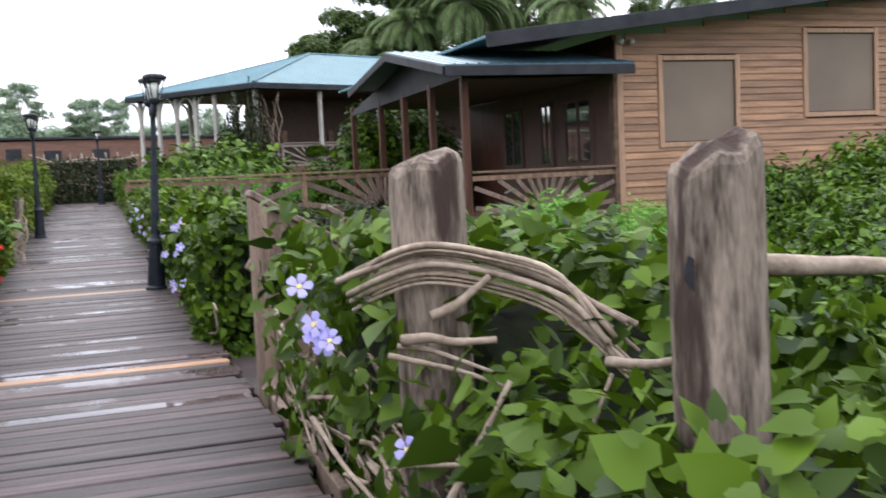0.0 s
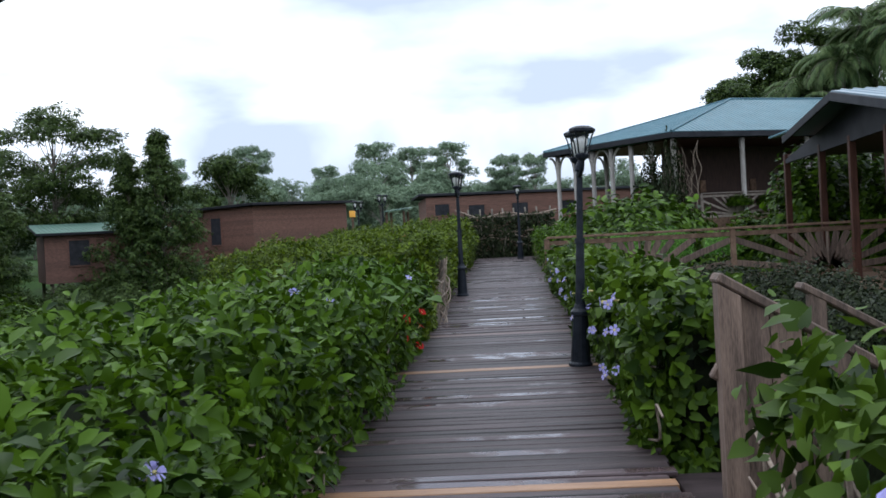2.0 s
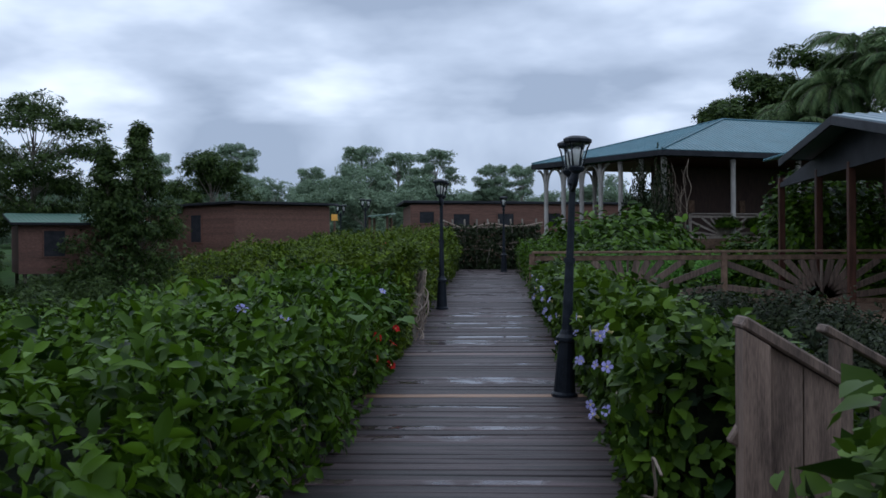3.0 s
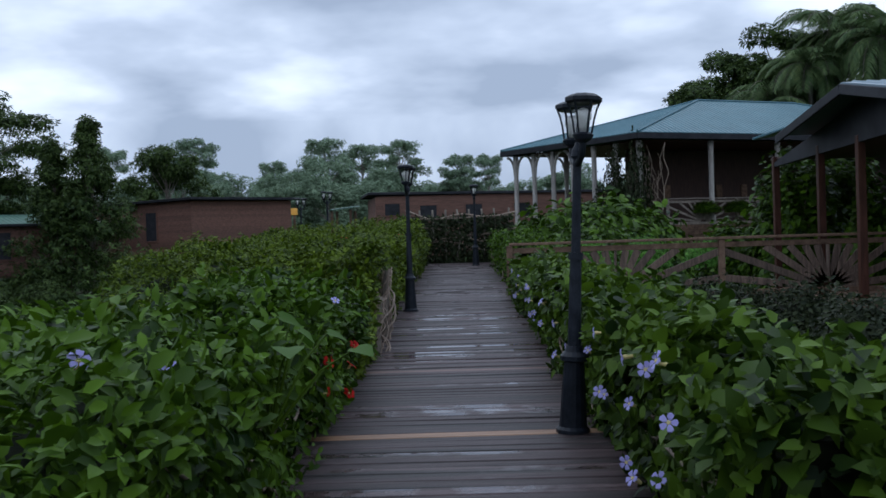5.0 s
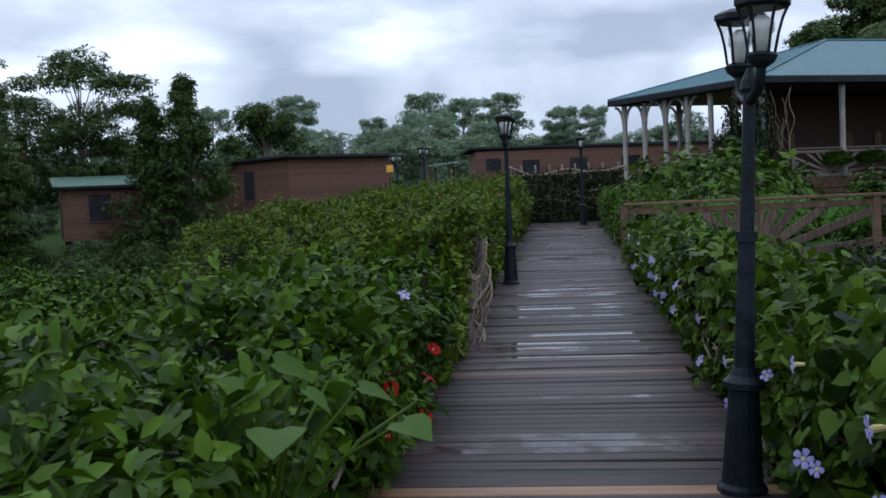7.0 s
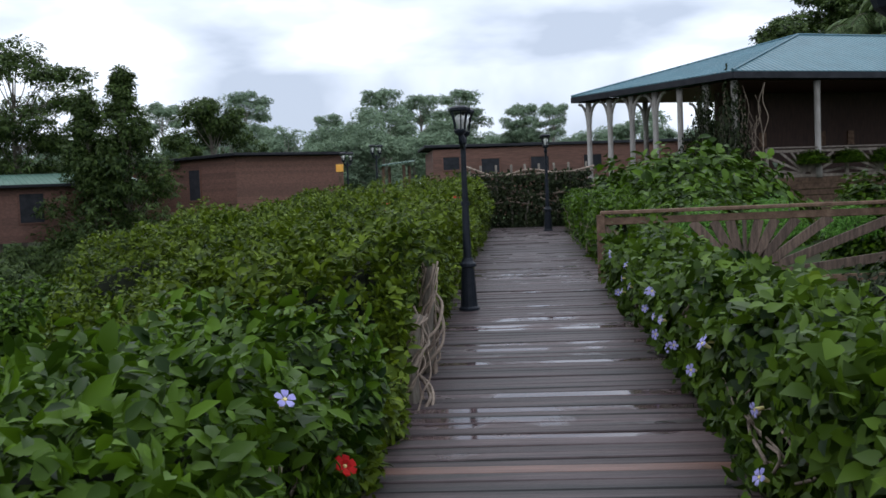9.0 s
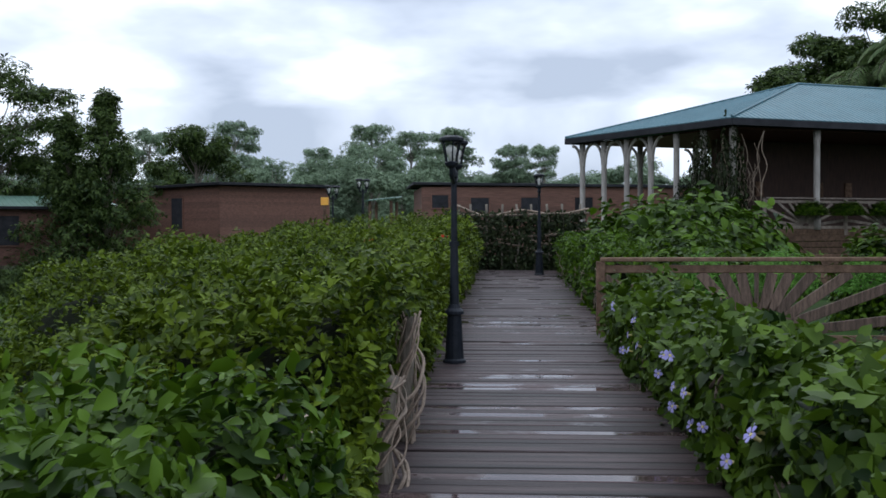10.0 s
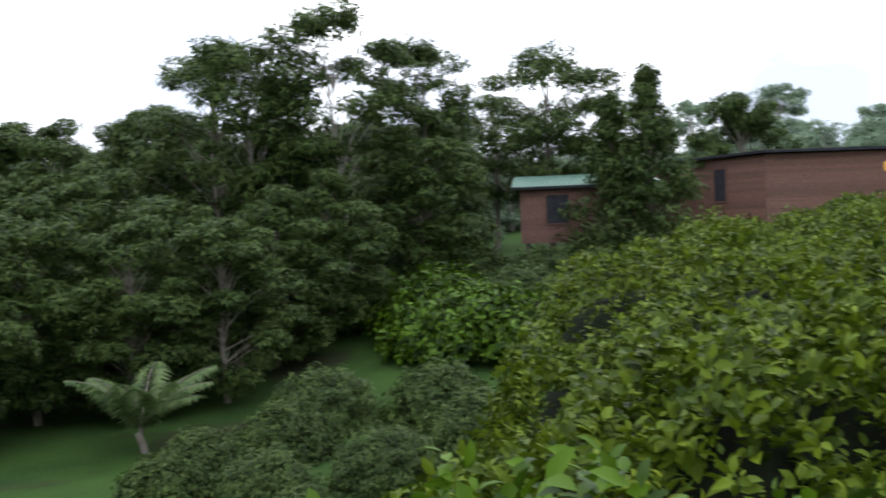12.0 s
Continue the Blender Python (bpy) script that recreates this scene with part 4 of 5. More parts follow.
def hedge(name, label, x_face, x_far, y0, y1, top, mat, size, density, template, seed, side=1, foot=None, twigs=60, mat_core=SHADE_CORE, per=5):
    """A hedge: a leafy face towards the walk, a leafy top of shoots, a solid heart painted dark as inner shade."""
    rng = np.random.default_rng(seed)
    h = thing(name, label, "hedge")
    foot = foot or (lambda y: deck_z(y) - 0.35)
    reach = lambda y: np.abs((x_far(y) if callable(x_far) else x_far + 0 * y) - x_face)
    face = lambda y, z: x_face + side * (0.09 * wobble(y, z * 2, 1.3, seed) + 0.05 * wobble(y * 3, z * 5, 1, seed))
    ys = np.linspace(y0 + 0.12, y1 - 0.12, max(8, int((y1 - y0) / 0.3)))
    ts = np.linspace(0, 1, 13)
    verts, faces = [], []
    for y in ys:
        span = float(reach(y))
        verts.append((x_face + side * 0.42, y, foot(y) - 0.3))
        for t in ts:
            x = x_face + side * (0.36 + t * (span - 0.5))
            verts.append((x, y, float(top(x, y)) - 0.24 - 0.25 * t ** 6))
        x = x_face + side * (span - 0.1)
        verts.append((x, y, float(ground_z(x, y)) - 0.1))
    k = len(ts) + 2
    for i in range(len(ys) - 1):
        for j in range(k - 1):
            faces.append((i * k + j, i * k + j + 1, (i + 1) * k + j + 1, (i + 1) * k + j))
    faces += [tuple(range(k)), tuple(range((len(ys) - 1) * k, len(ys) * k))[::-1]]
    part("heart", Shape().add(verts, faces), mat_core, h, "solid hedge heart painted near-black as the shade inside", smooth=True)
    width = float(np.mean(reach(ys)))
    n = int(density * width * (y1 - y0) / per * 1.25)
    y = rng.uniform(y0, y1, n)
    x = x_face + side * (rng.uniform(-0.02, 1, n) * reach(y))
    tip = rng.uniform(0, 1, n) ** 3
    z = top(x, y) - 0.16 * rng.uniform(0, 1, n) + 0.2 * tip
    p1 = np.stack([x, y, z], 1)
    f1 = np.stack([-side * 0.5 * (np.abs(x - x_face) < 0.2) + 0.35 * rng.normal(0, 1, n), -0.15 + 0.35 * rng.normal(0, 1, n), np.ones(n)], 1)
    m = int(density * 1.05 * (y1 - y0) * 1.2 / per)
    y = rng.uniform(y0, y1, m)
    zb = foot(y)
    tt = top(np.full(m, x_face + side * 0.1), y)
    z = zb + (tt - zb) * rng.uniform(0, 1, m) ** 0.8
    x = face(y, z) + side * (np.abs(rng.normal(0, 0.13, m)) + 0.07 * (tt - z) / (tt - zb))
    p2 = np.stack([x, y, z], 1)
    f2 = np.tile((-side * 1.0, -0.15, 0.2), (m, 1))
    e = int(density * 1.3 * width / per)
    y = y0 + np.abs(rng.normal(0, 0.08, e))
    x = x_face + side * rng.uniform(0, 1, e) * reach(y)
    t0 = top(x, y)
    g0 = np.minimum(foot(y), t0 - 0.3)
    p3 = np.stack([x, y, g0 + (t0 - g0) * rng.uniform(0, 1, e)], 1)
    f3 = np.tile((0.0, -1.0, 0.5), (e, 1))
    q = int(density * (y1 - y0) * 1.8 / per)
    y = rng.uniform(y0, y1, q)
    xx = x_face + side * reach(y)
    t4, g4 = top(xx, y), ground_z(xx, y)
    u = rng.uniform(0.1, 1, q)
    p4 = np.stack([xx + side * (rng.normal(0.0, 0.12, q) + 0.3 * np.sin(math.pi * u)), y, g4 + (t4 - g4) * u], 1)
    f4 = np.tile((side * 1.0, -0.3, 0.6), (q, 1))
    where, facing = np.concatenate([p1, p2, p3, p4]), np.concatenate([f1, f2, f3, f4])
    pos, nrm, out, s = shoots(where, facing, size, per, rng)
    lf = new("leaves", leaves(name + "_leaves", pos, nrm, s, template, mat, rng, 0.25, 0.3, out))
    lf.parent = h
    tagged(lf, kind="stuff")
    # bare stems that show low on the face
    tw = Shape()
    for _ in range(twigs):
        yy = rng.uniform(y0, y1)
        zz = deck_z(yy) + rng.uniform(0.0, 0.35)
        xx = float(face(yy, zz)) + side * 0.13
        pts = [(xx + side * rng.uniform(-0.03, 0.06), yy + k * rng.uniform(0.1, 0.22) * rng.choice((-1, 1)), zz + k * rng.uniform(0.02, 0.15)) for k in range(4)]
        tw.tube(smooth_line(pts, 3), [0.009 * rng.uniform(0.5, 1.3)] * 10, 5)
    if twigs:
        t = part("stem_tangle", tw, BARK_VINE, h, "dry woody vine stems", smooth=True)
        tagged(t, kind="stuff")
    return h


def mounds(x, y, box, count, r, seed):
    """Overlapping round tops of single plants, from 0 in the gaps to about 1."""
    rng = np.random.default_rng(seed)
    x, y = np.broadcast_arrays(np.asarray(x, float), np.asarray(y, float))
    best = np.zeros(x.shape)
    for cx, cy, rr, hh in zip(rng.uniform(box[0], box[1], count), rng.uniform(box[2], box[3], count), r * rng.uniform(0.6, 1.4, count), rng.uniform(0.55, 1.0, count)):
        best = np.maximum(best, hh * (1 - ((x - cx) ** 2 + (y - cy) ** 2) / rr ** 2))
    return best


def top_left(x, y):
    return 0.8 + deck_z(y) + 0.33 * mounds(x, y, (-3.6, -0.7, 2, 15.5), 120, 0.55, 1) + 0.05 * wobble(x, y, 4.2, 2) - step(-1.4, -3.4, x) * 0.35 - 0.14 * step(11.8, 13.8, y)


def top_bush(x, y):
    """Rounded shrubs, lower down the slope at the near end and higher towards the cabins."""
    fall = 0.5 * step(-3.0, -6.0, x) * (1 - step(18, 24, y)) + 0.22 * step(-1.2, -2.6, x)
    return 0.62 + 0.05 * (y - 15) + 0.85 * mounds(x, y, (-6, -0.7, 15, 35.5), 78, 0.95, 3) + 0.07 * wobble(x, y, 3.4, 1) - fall


def far_left(y):
    return -3.4 + 0.95 * step(9.5, 13, y)


def far_bush(y):
    return -2.7 - 3.2 * step(14.5, 24, y)


def top_right(x, y):
    return 0.75 - 0.2 * step(12, 22, y) + deck_z(y) + 0.2 * mounds(x, y, (1.1, 2.2, 8.5, 23.3), 62, 0.45, 7) + 0.06 * wobble(x, y, 5, 1) - 0.25 * step(1.7, 2.4, x)


def top_near(x, y):
    return 0.78 + 0.16 * step(3.4, 4.4, y) + 0.24 * mounds(x, y, (1.2, 3, 0.8, 7), 40, 0.4, 9) + 0.07 * wobble(x, y, 5.5, 1) - 0.15 * step(2.0, 2.8, x)


hedge("clipped_hedge", "dense green leafy hedge along the boardwalk with lilac flowers", -0.68, far_left, 2.2, 15.2, top_left, LEAF_HEDGE, 0.105, 620, OVATE, 11, -1)
hedge("shrub_bank", "broad mass of glossy yellow-green shrubs beside the boardwalk", -0.74, far_bush, 14.9, 35.0, top_bush, LEAF_BUSH, 0.088, 780, OVATE, 12, -1, twigs=50, per=7)
hedge("vine_hedge", "vine-grown fence with heart-shaped leaves and lilac flowers", 1.14, 2.15, 8.9, 23.2, top_right, LEAF_VINE, 0.1, 560, HEART, 13, 1, twigs=90, per=3)
hedge("vine_tangle", "tangle of large-leaved vines over the old fence", 1.2, 3.0, 0.9, 6.2, top_near, LEAF_VINE, 0.1, 300, HEART, 14, 1, twigs=110, per=3)
hedge("walk_end_hedge", "leafy hedge on the far stretch of the boardwalk", 1.15, 1.9, 26.0, 36.0, lambda x, y: 1.6 + 0.12 * wobble(x, y, 2, 3) + 0 * x, LEAF_HEDGE, 0.11, 300, OVATE, 15, 1, twigs=120)


def vine_post(px, py, height, seed, lean):
    """A rotting post by the walk, wound about with bare vines."""
    rng = random.Random(seed)
    z = deck_z(py)
    v = thing("vine_wound_post", "old post by the boardwalk wound about with bare vines", "post", group="vine-wound posts")
    part("stake", Shape().tube([(px, py - lean, z - 0.6), (px - 0.02, py, z + 0.4 * height), (px + 0.02, py + lean, z + height)], [0.06, 0.055, 0.045], 9), BARK, v)
    for k in range(11):
        ph, turn = rng.uniform(0, 6.3), rng.uniform(0.4, 1.0)
        wide = rng.uniform(0.06, 0.13)
        pts = [(px + wide * math.cos(ph + turn * i) + rng.uniform(-0.02, 0.02), py + lean * (i / 4 - 1) + 1.7 * wide * math.sin(ph + turn * i), z - 0.1 + (height + 0.12) * i / 8 + rng.uniform(-0.04, 0.04)) for i in range(9)]
        girth = rng.uniform(0.005, 0.017)
        part("vine", Shape().tube(smooth_line(pts, 3), [girth * (1.1 - 0.02 * i) for i in range(25)], 6), BARK_VINE, v, smooth=True)


vine_post(-0.7, 18.0, 0.85, 12, 0.06)
vine_post(-0.72, 16.95, 0.6, 13, 0.12)


def broad_leaf_plant():
    """A rosette of large pale leaves standing out of the hedge."""
    p = thing("broad_leaf_plant", "plant with large pale green leaves rising from the hedge", "plant")
    rng = np.random.default_rng(6)
    for k in range(17):
        a, r = k * 2.4, 0.06 + 0.03 * k
        foot, tip = Vector((-0.69, 10.33, 0.7)), Vector((-0.69 + r * math.cos(a), 10.33 + r * math.sin(a), 1.27 - 0.012 * k))
        part("stalk", Shape().tube([foot, foot.lerp(tip, 0.6) + Vector((0, 0, 0.06)), tip], [0.008, 0.006, 0.005], 5), LEAF_VINE, p)
        where = np.array([tip])
        part("leaf", leaves("leaf", where, np.array([(0.3 * math.cos(a), 0.3 * math.sin(a), 1.0)]), 0.145 * rng.uniform(0.6, 1.2), HEART, LEAF_BROAD, rng, 0.2, 0.2, np.array([(math.cos(a), math.sin(a), -0.1)])), None, p)


broad_leaf_plant()


# ---- vine trellis across the walk's end ----
def trellis():
    rng = random.Random(8)
    t = thing("vine_trellis", "rustic trellis of twisted bare vines across the walk's end", "trellis")
    y, z = 36.3, deck_z(36)
    for k in range(9):
        x = -1.3 + k * 0.38
        pts = [(x + rng.uniform(-0.06, 0.06), y + rng.uniform(-0.05, 0.05), z - 0.4 + h * 2.05) for h in (0, 0.3, 0.6, 1)]
        part("upright", Shape().tube(smooth_line(pts, 4), [0.03] * 13, 7), BARK, t, smooth=True)
    for k in range(5):
        zz = z + 0.5 + 0.25 * k
        pts = [(-1.4 + 0.85 * i, y - 0.03 + rng.uniform(-0.04, 0.04), zz + rng.uniform(-0.17, 0.17)) for i in range(5)]
        part("rail", Shape().tube(smooth_line(pts, 4), [0.022 + rng.uniform(0, 0.012)] * 17, 6), BARK_VINE, t, smooth=True)
    rg = np.random.default_rng(3)
    n = 8500
    where = np.stack([rg.uniform(-1.6, 1.9, n), y + rg.normal(0.06, 0.16, n), z - 0.3 + 1.75 * rg.uniform(0, 1, n)], 1)
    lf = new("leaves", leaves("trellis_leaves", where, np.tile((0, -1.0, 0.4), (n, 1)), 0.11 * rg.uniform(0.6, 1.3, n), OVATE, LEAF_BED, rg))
    lf.parent = t
    tagged(lf, kind="stuff")


trellis()


# ---- flowers ----
def flower_mesh(name, petals, size, mat):
    sh = Shape()
    for k in range(petals):
        a = 2 * math.pi * k / petals
        u, v = Vector((math.cos(a), math.sin(a), 0)), Vector((-math.sin(a), math.cos(a), 0))
        up = Vector((0, 0, 1))
        pts = [u * 0.1 - up * 0.1, u * 0.45 + v * 0.28 + up * 0.1, u * 0.45 - v * 0.28 + up * 0.1, u * 0.85 + v * 0.34 + up * 0.12, u * 0.85 - v * 0.34 + up * 0.12, u * 1.0 + v * 0.05]
        sh.add([p * size for p in pts], [(0, 2, 4, 3, 1), (3, 4, 5)])
    return sh.mesh(name, mat)


LILAC_MESH = flower_mesh("lilac_flower", 5, 0.042, LILAC)
THROAT_MESH = Shape().lathe([(-0.05, 0.008), (-0.01, 0.012), (0.002, 0.007)], 8).mesh("throat", YELLOW)
RED_MESH = flower_mesh("red_flower", 6, 0.06, RED)


def flower(x, y, z, yaw, tilt, scale=1.0, red=False):
    f = thing("red_flower" if red else "lilac_flower", "bright red hibiscus-like flower in the hedge" if red else "pale lilac trumpet flower on the vine", "flower",
              group="red flowers" if red else "lilac flowers", at=pose(x, y, z, tilt, 0, yaw) @ Matrix.Scale(scale, 4))
    part("petals", RED_MESH if red else LILAC_MESH, None, f)
    part("throat", THROAT_MESH, None, f)


frng = random.Random(21)
for x, y, z in ((0.99, 4.2, 0.93), (1.0, 4.22, 0.9), (1.02, 4.2, 0.865), (1.03, 4.16, 0.88), (0.98, 4.35, 1.04), (1.1, 3.6, 0.66), (2.05, 2.5, 0.92), (2.15, 2.45, 1.1)):
    flower(x + 0.05, y, z, frng.uniform(-50, 10), frng.uniform(55, 95), frng.uniform(0.9, 1.2))
for _ in range(34):
    y = frng.uniform(9, 22)
    flower(1.08 + frng.uniform(-0.04, 0.03), y, deck_z(y) + frng.uniform(0.25, 0.9 if y < 15 else 0.65), frng.uniform(-110, -20), frng.uniform(50, 100), frng.uniform(0.75, 1.15))
for x, y, z in ((-0.72, 5.5, 1.16), (-0.76, 5.55, 1.13), (-0.95, 8.6, 1.2), (-0.72, 13.2, 1.06), (-0.85, 9.2, 1.18)):
    flower(x, y, float(top_left(x, y)) + 0.04, frng.uniform(0, 60), frng.uniform(10, 60), 0.95)
for x, y, z in ((-0.68, 12.4, 0.79), (-0.66, 12.2, 0.6), (-0.66, 13.6, 0.62), (-0.66, 13.4, 0.42), (-0.66, 13.9, 0.75)):
    flower(x, y, z, frng.uniform(20, 100), frng.uniform(40, 90), 0.9, True)
for cx, cy, n in ((-1.3, 30.0, 9), (-2.3, 27.0, 5)):
    for k in range(n):
        x, y = cx + frng.uniform(-0.16, 0.12), cy + frng.uniform(-0.2, 0.2)
        flower(x, y, float(top_bush(x, y)) + frng.uniform(-0.04, 0.1), frng.uniform(0, 360), frng.uniform(20, 80), 1.3, True)


# ---- trees ----
def tree_data(seed, height, radius, base, clumps, per, size, leaf, bark, template=SPRAY, flat=0.55, lean=0.0, trunk_r=0.2, cone=0.0):
    """A trunk mesh with limbs, and a crown mesh of leaf sprays gathered in uneven clumps at the limbs' ends."""
    rng = np.random.default_rng(seed)
    tr = Shape()
    bend = [(lean * height * t * t + 0.12 * math.sin(4 * t + seed), 0.12 * math.sin(3 * t + 2 * seed), height * 0.9 * t) for t in np.linspace(0, 1, 7)]
    tr.tube([(0, 0, -0.5)] + bend, [trunk_r * 1.3] + [trunk_r * (1 - 0.85 * t) for t in np.linspace(0, 1, 7)], 9)
    where, facing = [], []
    for c in range(clumps):
        a = rng.uniform(0, 2 * math.pi)
        t = base + (1 - base) * rng.uniform(0, 1)
        prof = math.sin(math.pi * min(1, (0.12 + 0.8 * (t - base) / (1 - base)))) ** 0.7
        prof = prof * (1 - cone) + cone * (1.02 - (t - base) / (1 - base)) ** 1.3
        r = radius * prof * math.sqrt(rng.uniform(0.15, 1))
        centre = np.array((lean * height * t * t + r * math.cos(a), r * math.sin(a), height * t))
        t0 = max(base * rng.uniform(0.8, 1.05), t - 0.16)
        root = Vector((lean * height * t0 * t0 * 0.9, 0, height * 0.9 * t0))
        end = Vector(centre)
        mid = root.lerp(end, 0.5) + Vector((rng.uniform(-.2, .2), rng.uniform(-.2, .2), 0.08 * height * rng.uniform(-0.2, 0.6)))
        tr.tube(smooth_line([root, mid, end], 3), [trunk_r * 0.2 * (1 - 0.13 * i) for i in range(7)], 5, False)
        cr = radius * rng.uniform(0.2, 0.4) * (1 - 0.75 * cone * (t - base) / (1 - base))
        d = rng.normal(0, 1, (per, 3))
        d /= np.linalg.norm(d, axis=1)[:, None]
        rad = cr * rng.uniform(0.25, 1, per) ** 0.5
        pts = centre + d * rad[:, None] * np.array((1, 1, flat))
        where.append(pts)
        facing.append(d * 0.5 + np.array((0, 0, 0.9)))
    where, facing = np.concatenate(where), np.concatenate(facing)
    crown = leaves("crown", where, facing, size * rng.uniform(0.6, 1.3, len(where)), template, leaf, rng, 0.5, 0.5)
    return tr.mesh("trunk", bark, True), crown


def plant_tree(data, x, y, turn, scale, label, category="tree", group="", name="tree", z=None, tall=1.0):
    g = float(ground_z(x, y)) if z is None else z
    t = thing(name, label, category, group, at=pose(x, y, g, 0, 0, turn) @ Matrix.Diagonal((scale, scale, scale * tall, 1)))
    part("trunk", data[0], None, t)
    tagged(part("crown", data[1], None, t), kind="stuff")
    return t


T_TALL = tree_data(1, 12.6, 3.0, 0.48, 36, 130, 0.32, LEAF_TREE, PALE_BARK, flat=0.45, lean=-0.05, trunk_r=0.12)
T_WIDE = tree_data(2, 11.0, 4.4, 0.42, 36, 170, 0.33, LEAF_TREE, BARK, flat=0.4, trunk_r=0.22)
T_ROUND = tree_data(3, 8.5, 3.4, 0.12, 56, 170, 0.34, LEAF_TREE, BARK, flat=0.5, trunk_r=0.18)
T_FULL = tree_data(4, 9.5, 3.2, 0.06, 70, 160, 0.32, LEAF_TREE, BARK, flat=0.5, trunk_r=0.18)
T_FAR1 = tree_data(5, 10.5, 4.2, 0.2, 40, 150, 0.42, LEAF_HAZE, PALE_BARK, flat=0.6, trunk_r=0.2)
T_FAR2 = tree_data(6, 9.0, 4.0, 0.1, 44, 150, 0.42, LEAF_HAZE, PALE_BARK, flat=0.65, trunk_r=0.2)
T_UMB = tree_data(7, 13.0, 4.0, 0.3, 40, 130, 0.4, LEAF_HAZE, PALE_BARK, flat=0.5, trunk_r=0.25)
T_SPIKE = tree_data(8, 8.6, 3.6, 0.12, 90, 85, 0.27, LEAF_TREE, BARK, flat=0.6, trunk_r=0.14, cone=0.9)

# trees by the cabins and the left-hand wood
plant_tree(T_SPIKE, -18.6, 56.2, 20, 0.98, "vine-wrapped tree in front of the stilt cabins", tall=1.2)
plant_tree(T_SPIKE, -20.3, 56.0, 140, 0.9, "small dark leafy tree beside the cabin", tall=1.15)
plant_tree(T_ROUND, -17.9, 67.5, 60, 0.85, "leafy tree rising behind the stilt cabin", tall=1.25)
plant_tree(T_WIDE, -29, 66, 10, 1.12, "spreading dark tree with gaps in its crown")
plant_tree(T_WIDE, -34, 68, 200, 0.95, "spreading dark tree with gaps in its crown")
plant_tree(T_TALL, -25.6, 42.7, 0, 0.95, "tall pale-trunked tree at the edge of the wood")
plant_tree(T_TALL, -28.7, 52.5, 130, 0.92, "tall pale-trunked tree at the edge of the wood")
plant_tree(T_WIDE, -33.0, 43, 70, 0.98, "broad tree with a leafy crown at the lawn's edge")
plant_tree(T_TALL, -28.5, 41, 70, 0.86, "tall thin tree at the lawn's edge")
wood = random.Random(33)
for a, r, q, kind in ((47, 30, 0.62, T_ROUND), (52, 29, 0.58, T_FULL), (57, 30, 0.68, T_ROUND), (62, 27, 0.6, T_ROUND), (44, 33, 0.6, T_FULL), (50, 34, 0.68, T_ROUND), (55, 34, 0.7, T_FULL), (60, 33, 0.7, T_FULL), (41, 35, 0.6, T_FULL), (66, 30, 0.7, T_FULL)):
    plant_tree(kind, -0.5 - r * math.sin(radians(a)), 12.7 + r * math.cos(radians(a)), a * 9, q, "low dark tree overhanging the lawn", group="trees over the lawn")
made = 0
while made < 48:
    x, y = wood.uniform(-66, -18), wood.uniform(14, 62)
    far = math.hypot(x + 0.5, y - 12.7)
    if far < 36 or (y > 36 and x > -0.7 * (y - 12.7)):
        continue
    made += 1
    size = wood.uniform(0.68, 0.86) if far < 48 else wood.uniform(0.8, 1.0)
    plant_tree(wood.choice((T_ROUND, T_FULL, T_FULL)), x, y, wood.uniform(0, 360), size, "dense dark green tree of the wood", group="trees of the wood")
for k in range(14):
    y = wood.uniform(48, 62)
    x = -(y - 12.7) * wood.uniform(0.7, 1.05)
    plant_tree(wood.choice((T_ROUND, T_FULL)), x, y, wood.uniform(0, 360), wood.uniform(0.5, 0.66), "dense dark green tree of the wood", group="trees of the wood")
# forest to the horizon
for k in range(210):
    a = radians(wood.uniform(62, 165))
    r = wood.uniform(78, 165)
    x, y = r * math.cos(a), r * math.sin(a)
    plant_tree(wood.choice((T_FAR1, T_FAR2, T_FAR2)), x, y, wood.uniform(0, 360), wood.uniform(0.54, 0.76), "far forest tree with haze painted into its pale leaf colour", group="far forest trees")
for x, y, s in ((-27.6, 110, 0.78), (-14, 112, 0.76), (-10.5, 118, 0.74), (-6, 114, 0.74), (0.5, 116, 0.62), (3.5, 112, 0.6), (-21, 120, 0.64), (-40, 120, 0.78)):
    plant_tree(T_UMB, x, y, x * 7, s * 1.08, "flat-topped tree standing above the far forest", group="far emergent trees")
# dark trees behind the pavilion and the house
for x, y, s in ((13.2, 67, 0.95), (15.2, 66, 1.12), (17.5, 67, 1.28), (20, 66, 1.4), (23, 65, 1.45), (30, 64, 1.4), (34, 58, 1.2), (24, 76, 1.4), (40, 52, 1.2), (38, 40, 1.1), (30, 36, 1.05)):
    plant_tree(T_FULL, x, y, x * 31, s, "dark dense tree behind the pavilion", group="trees behind the pavilion")


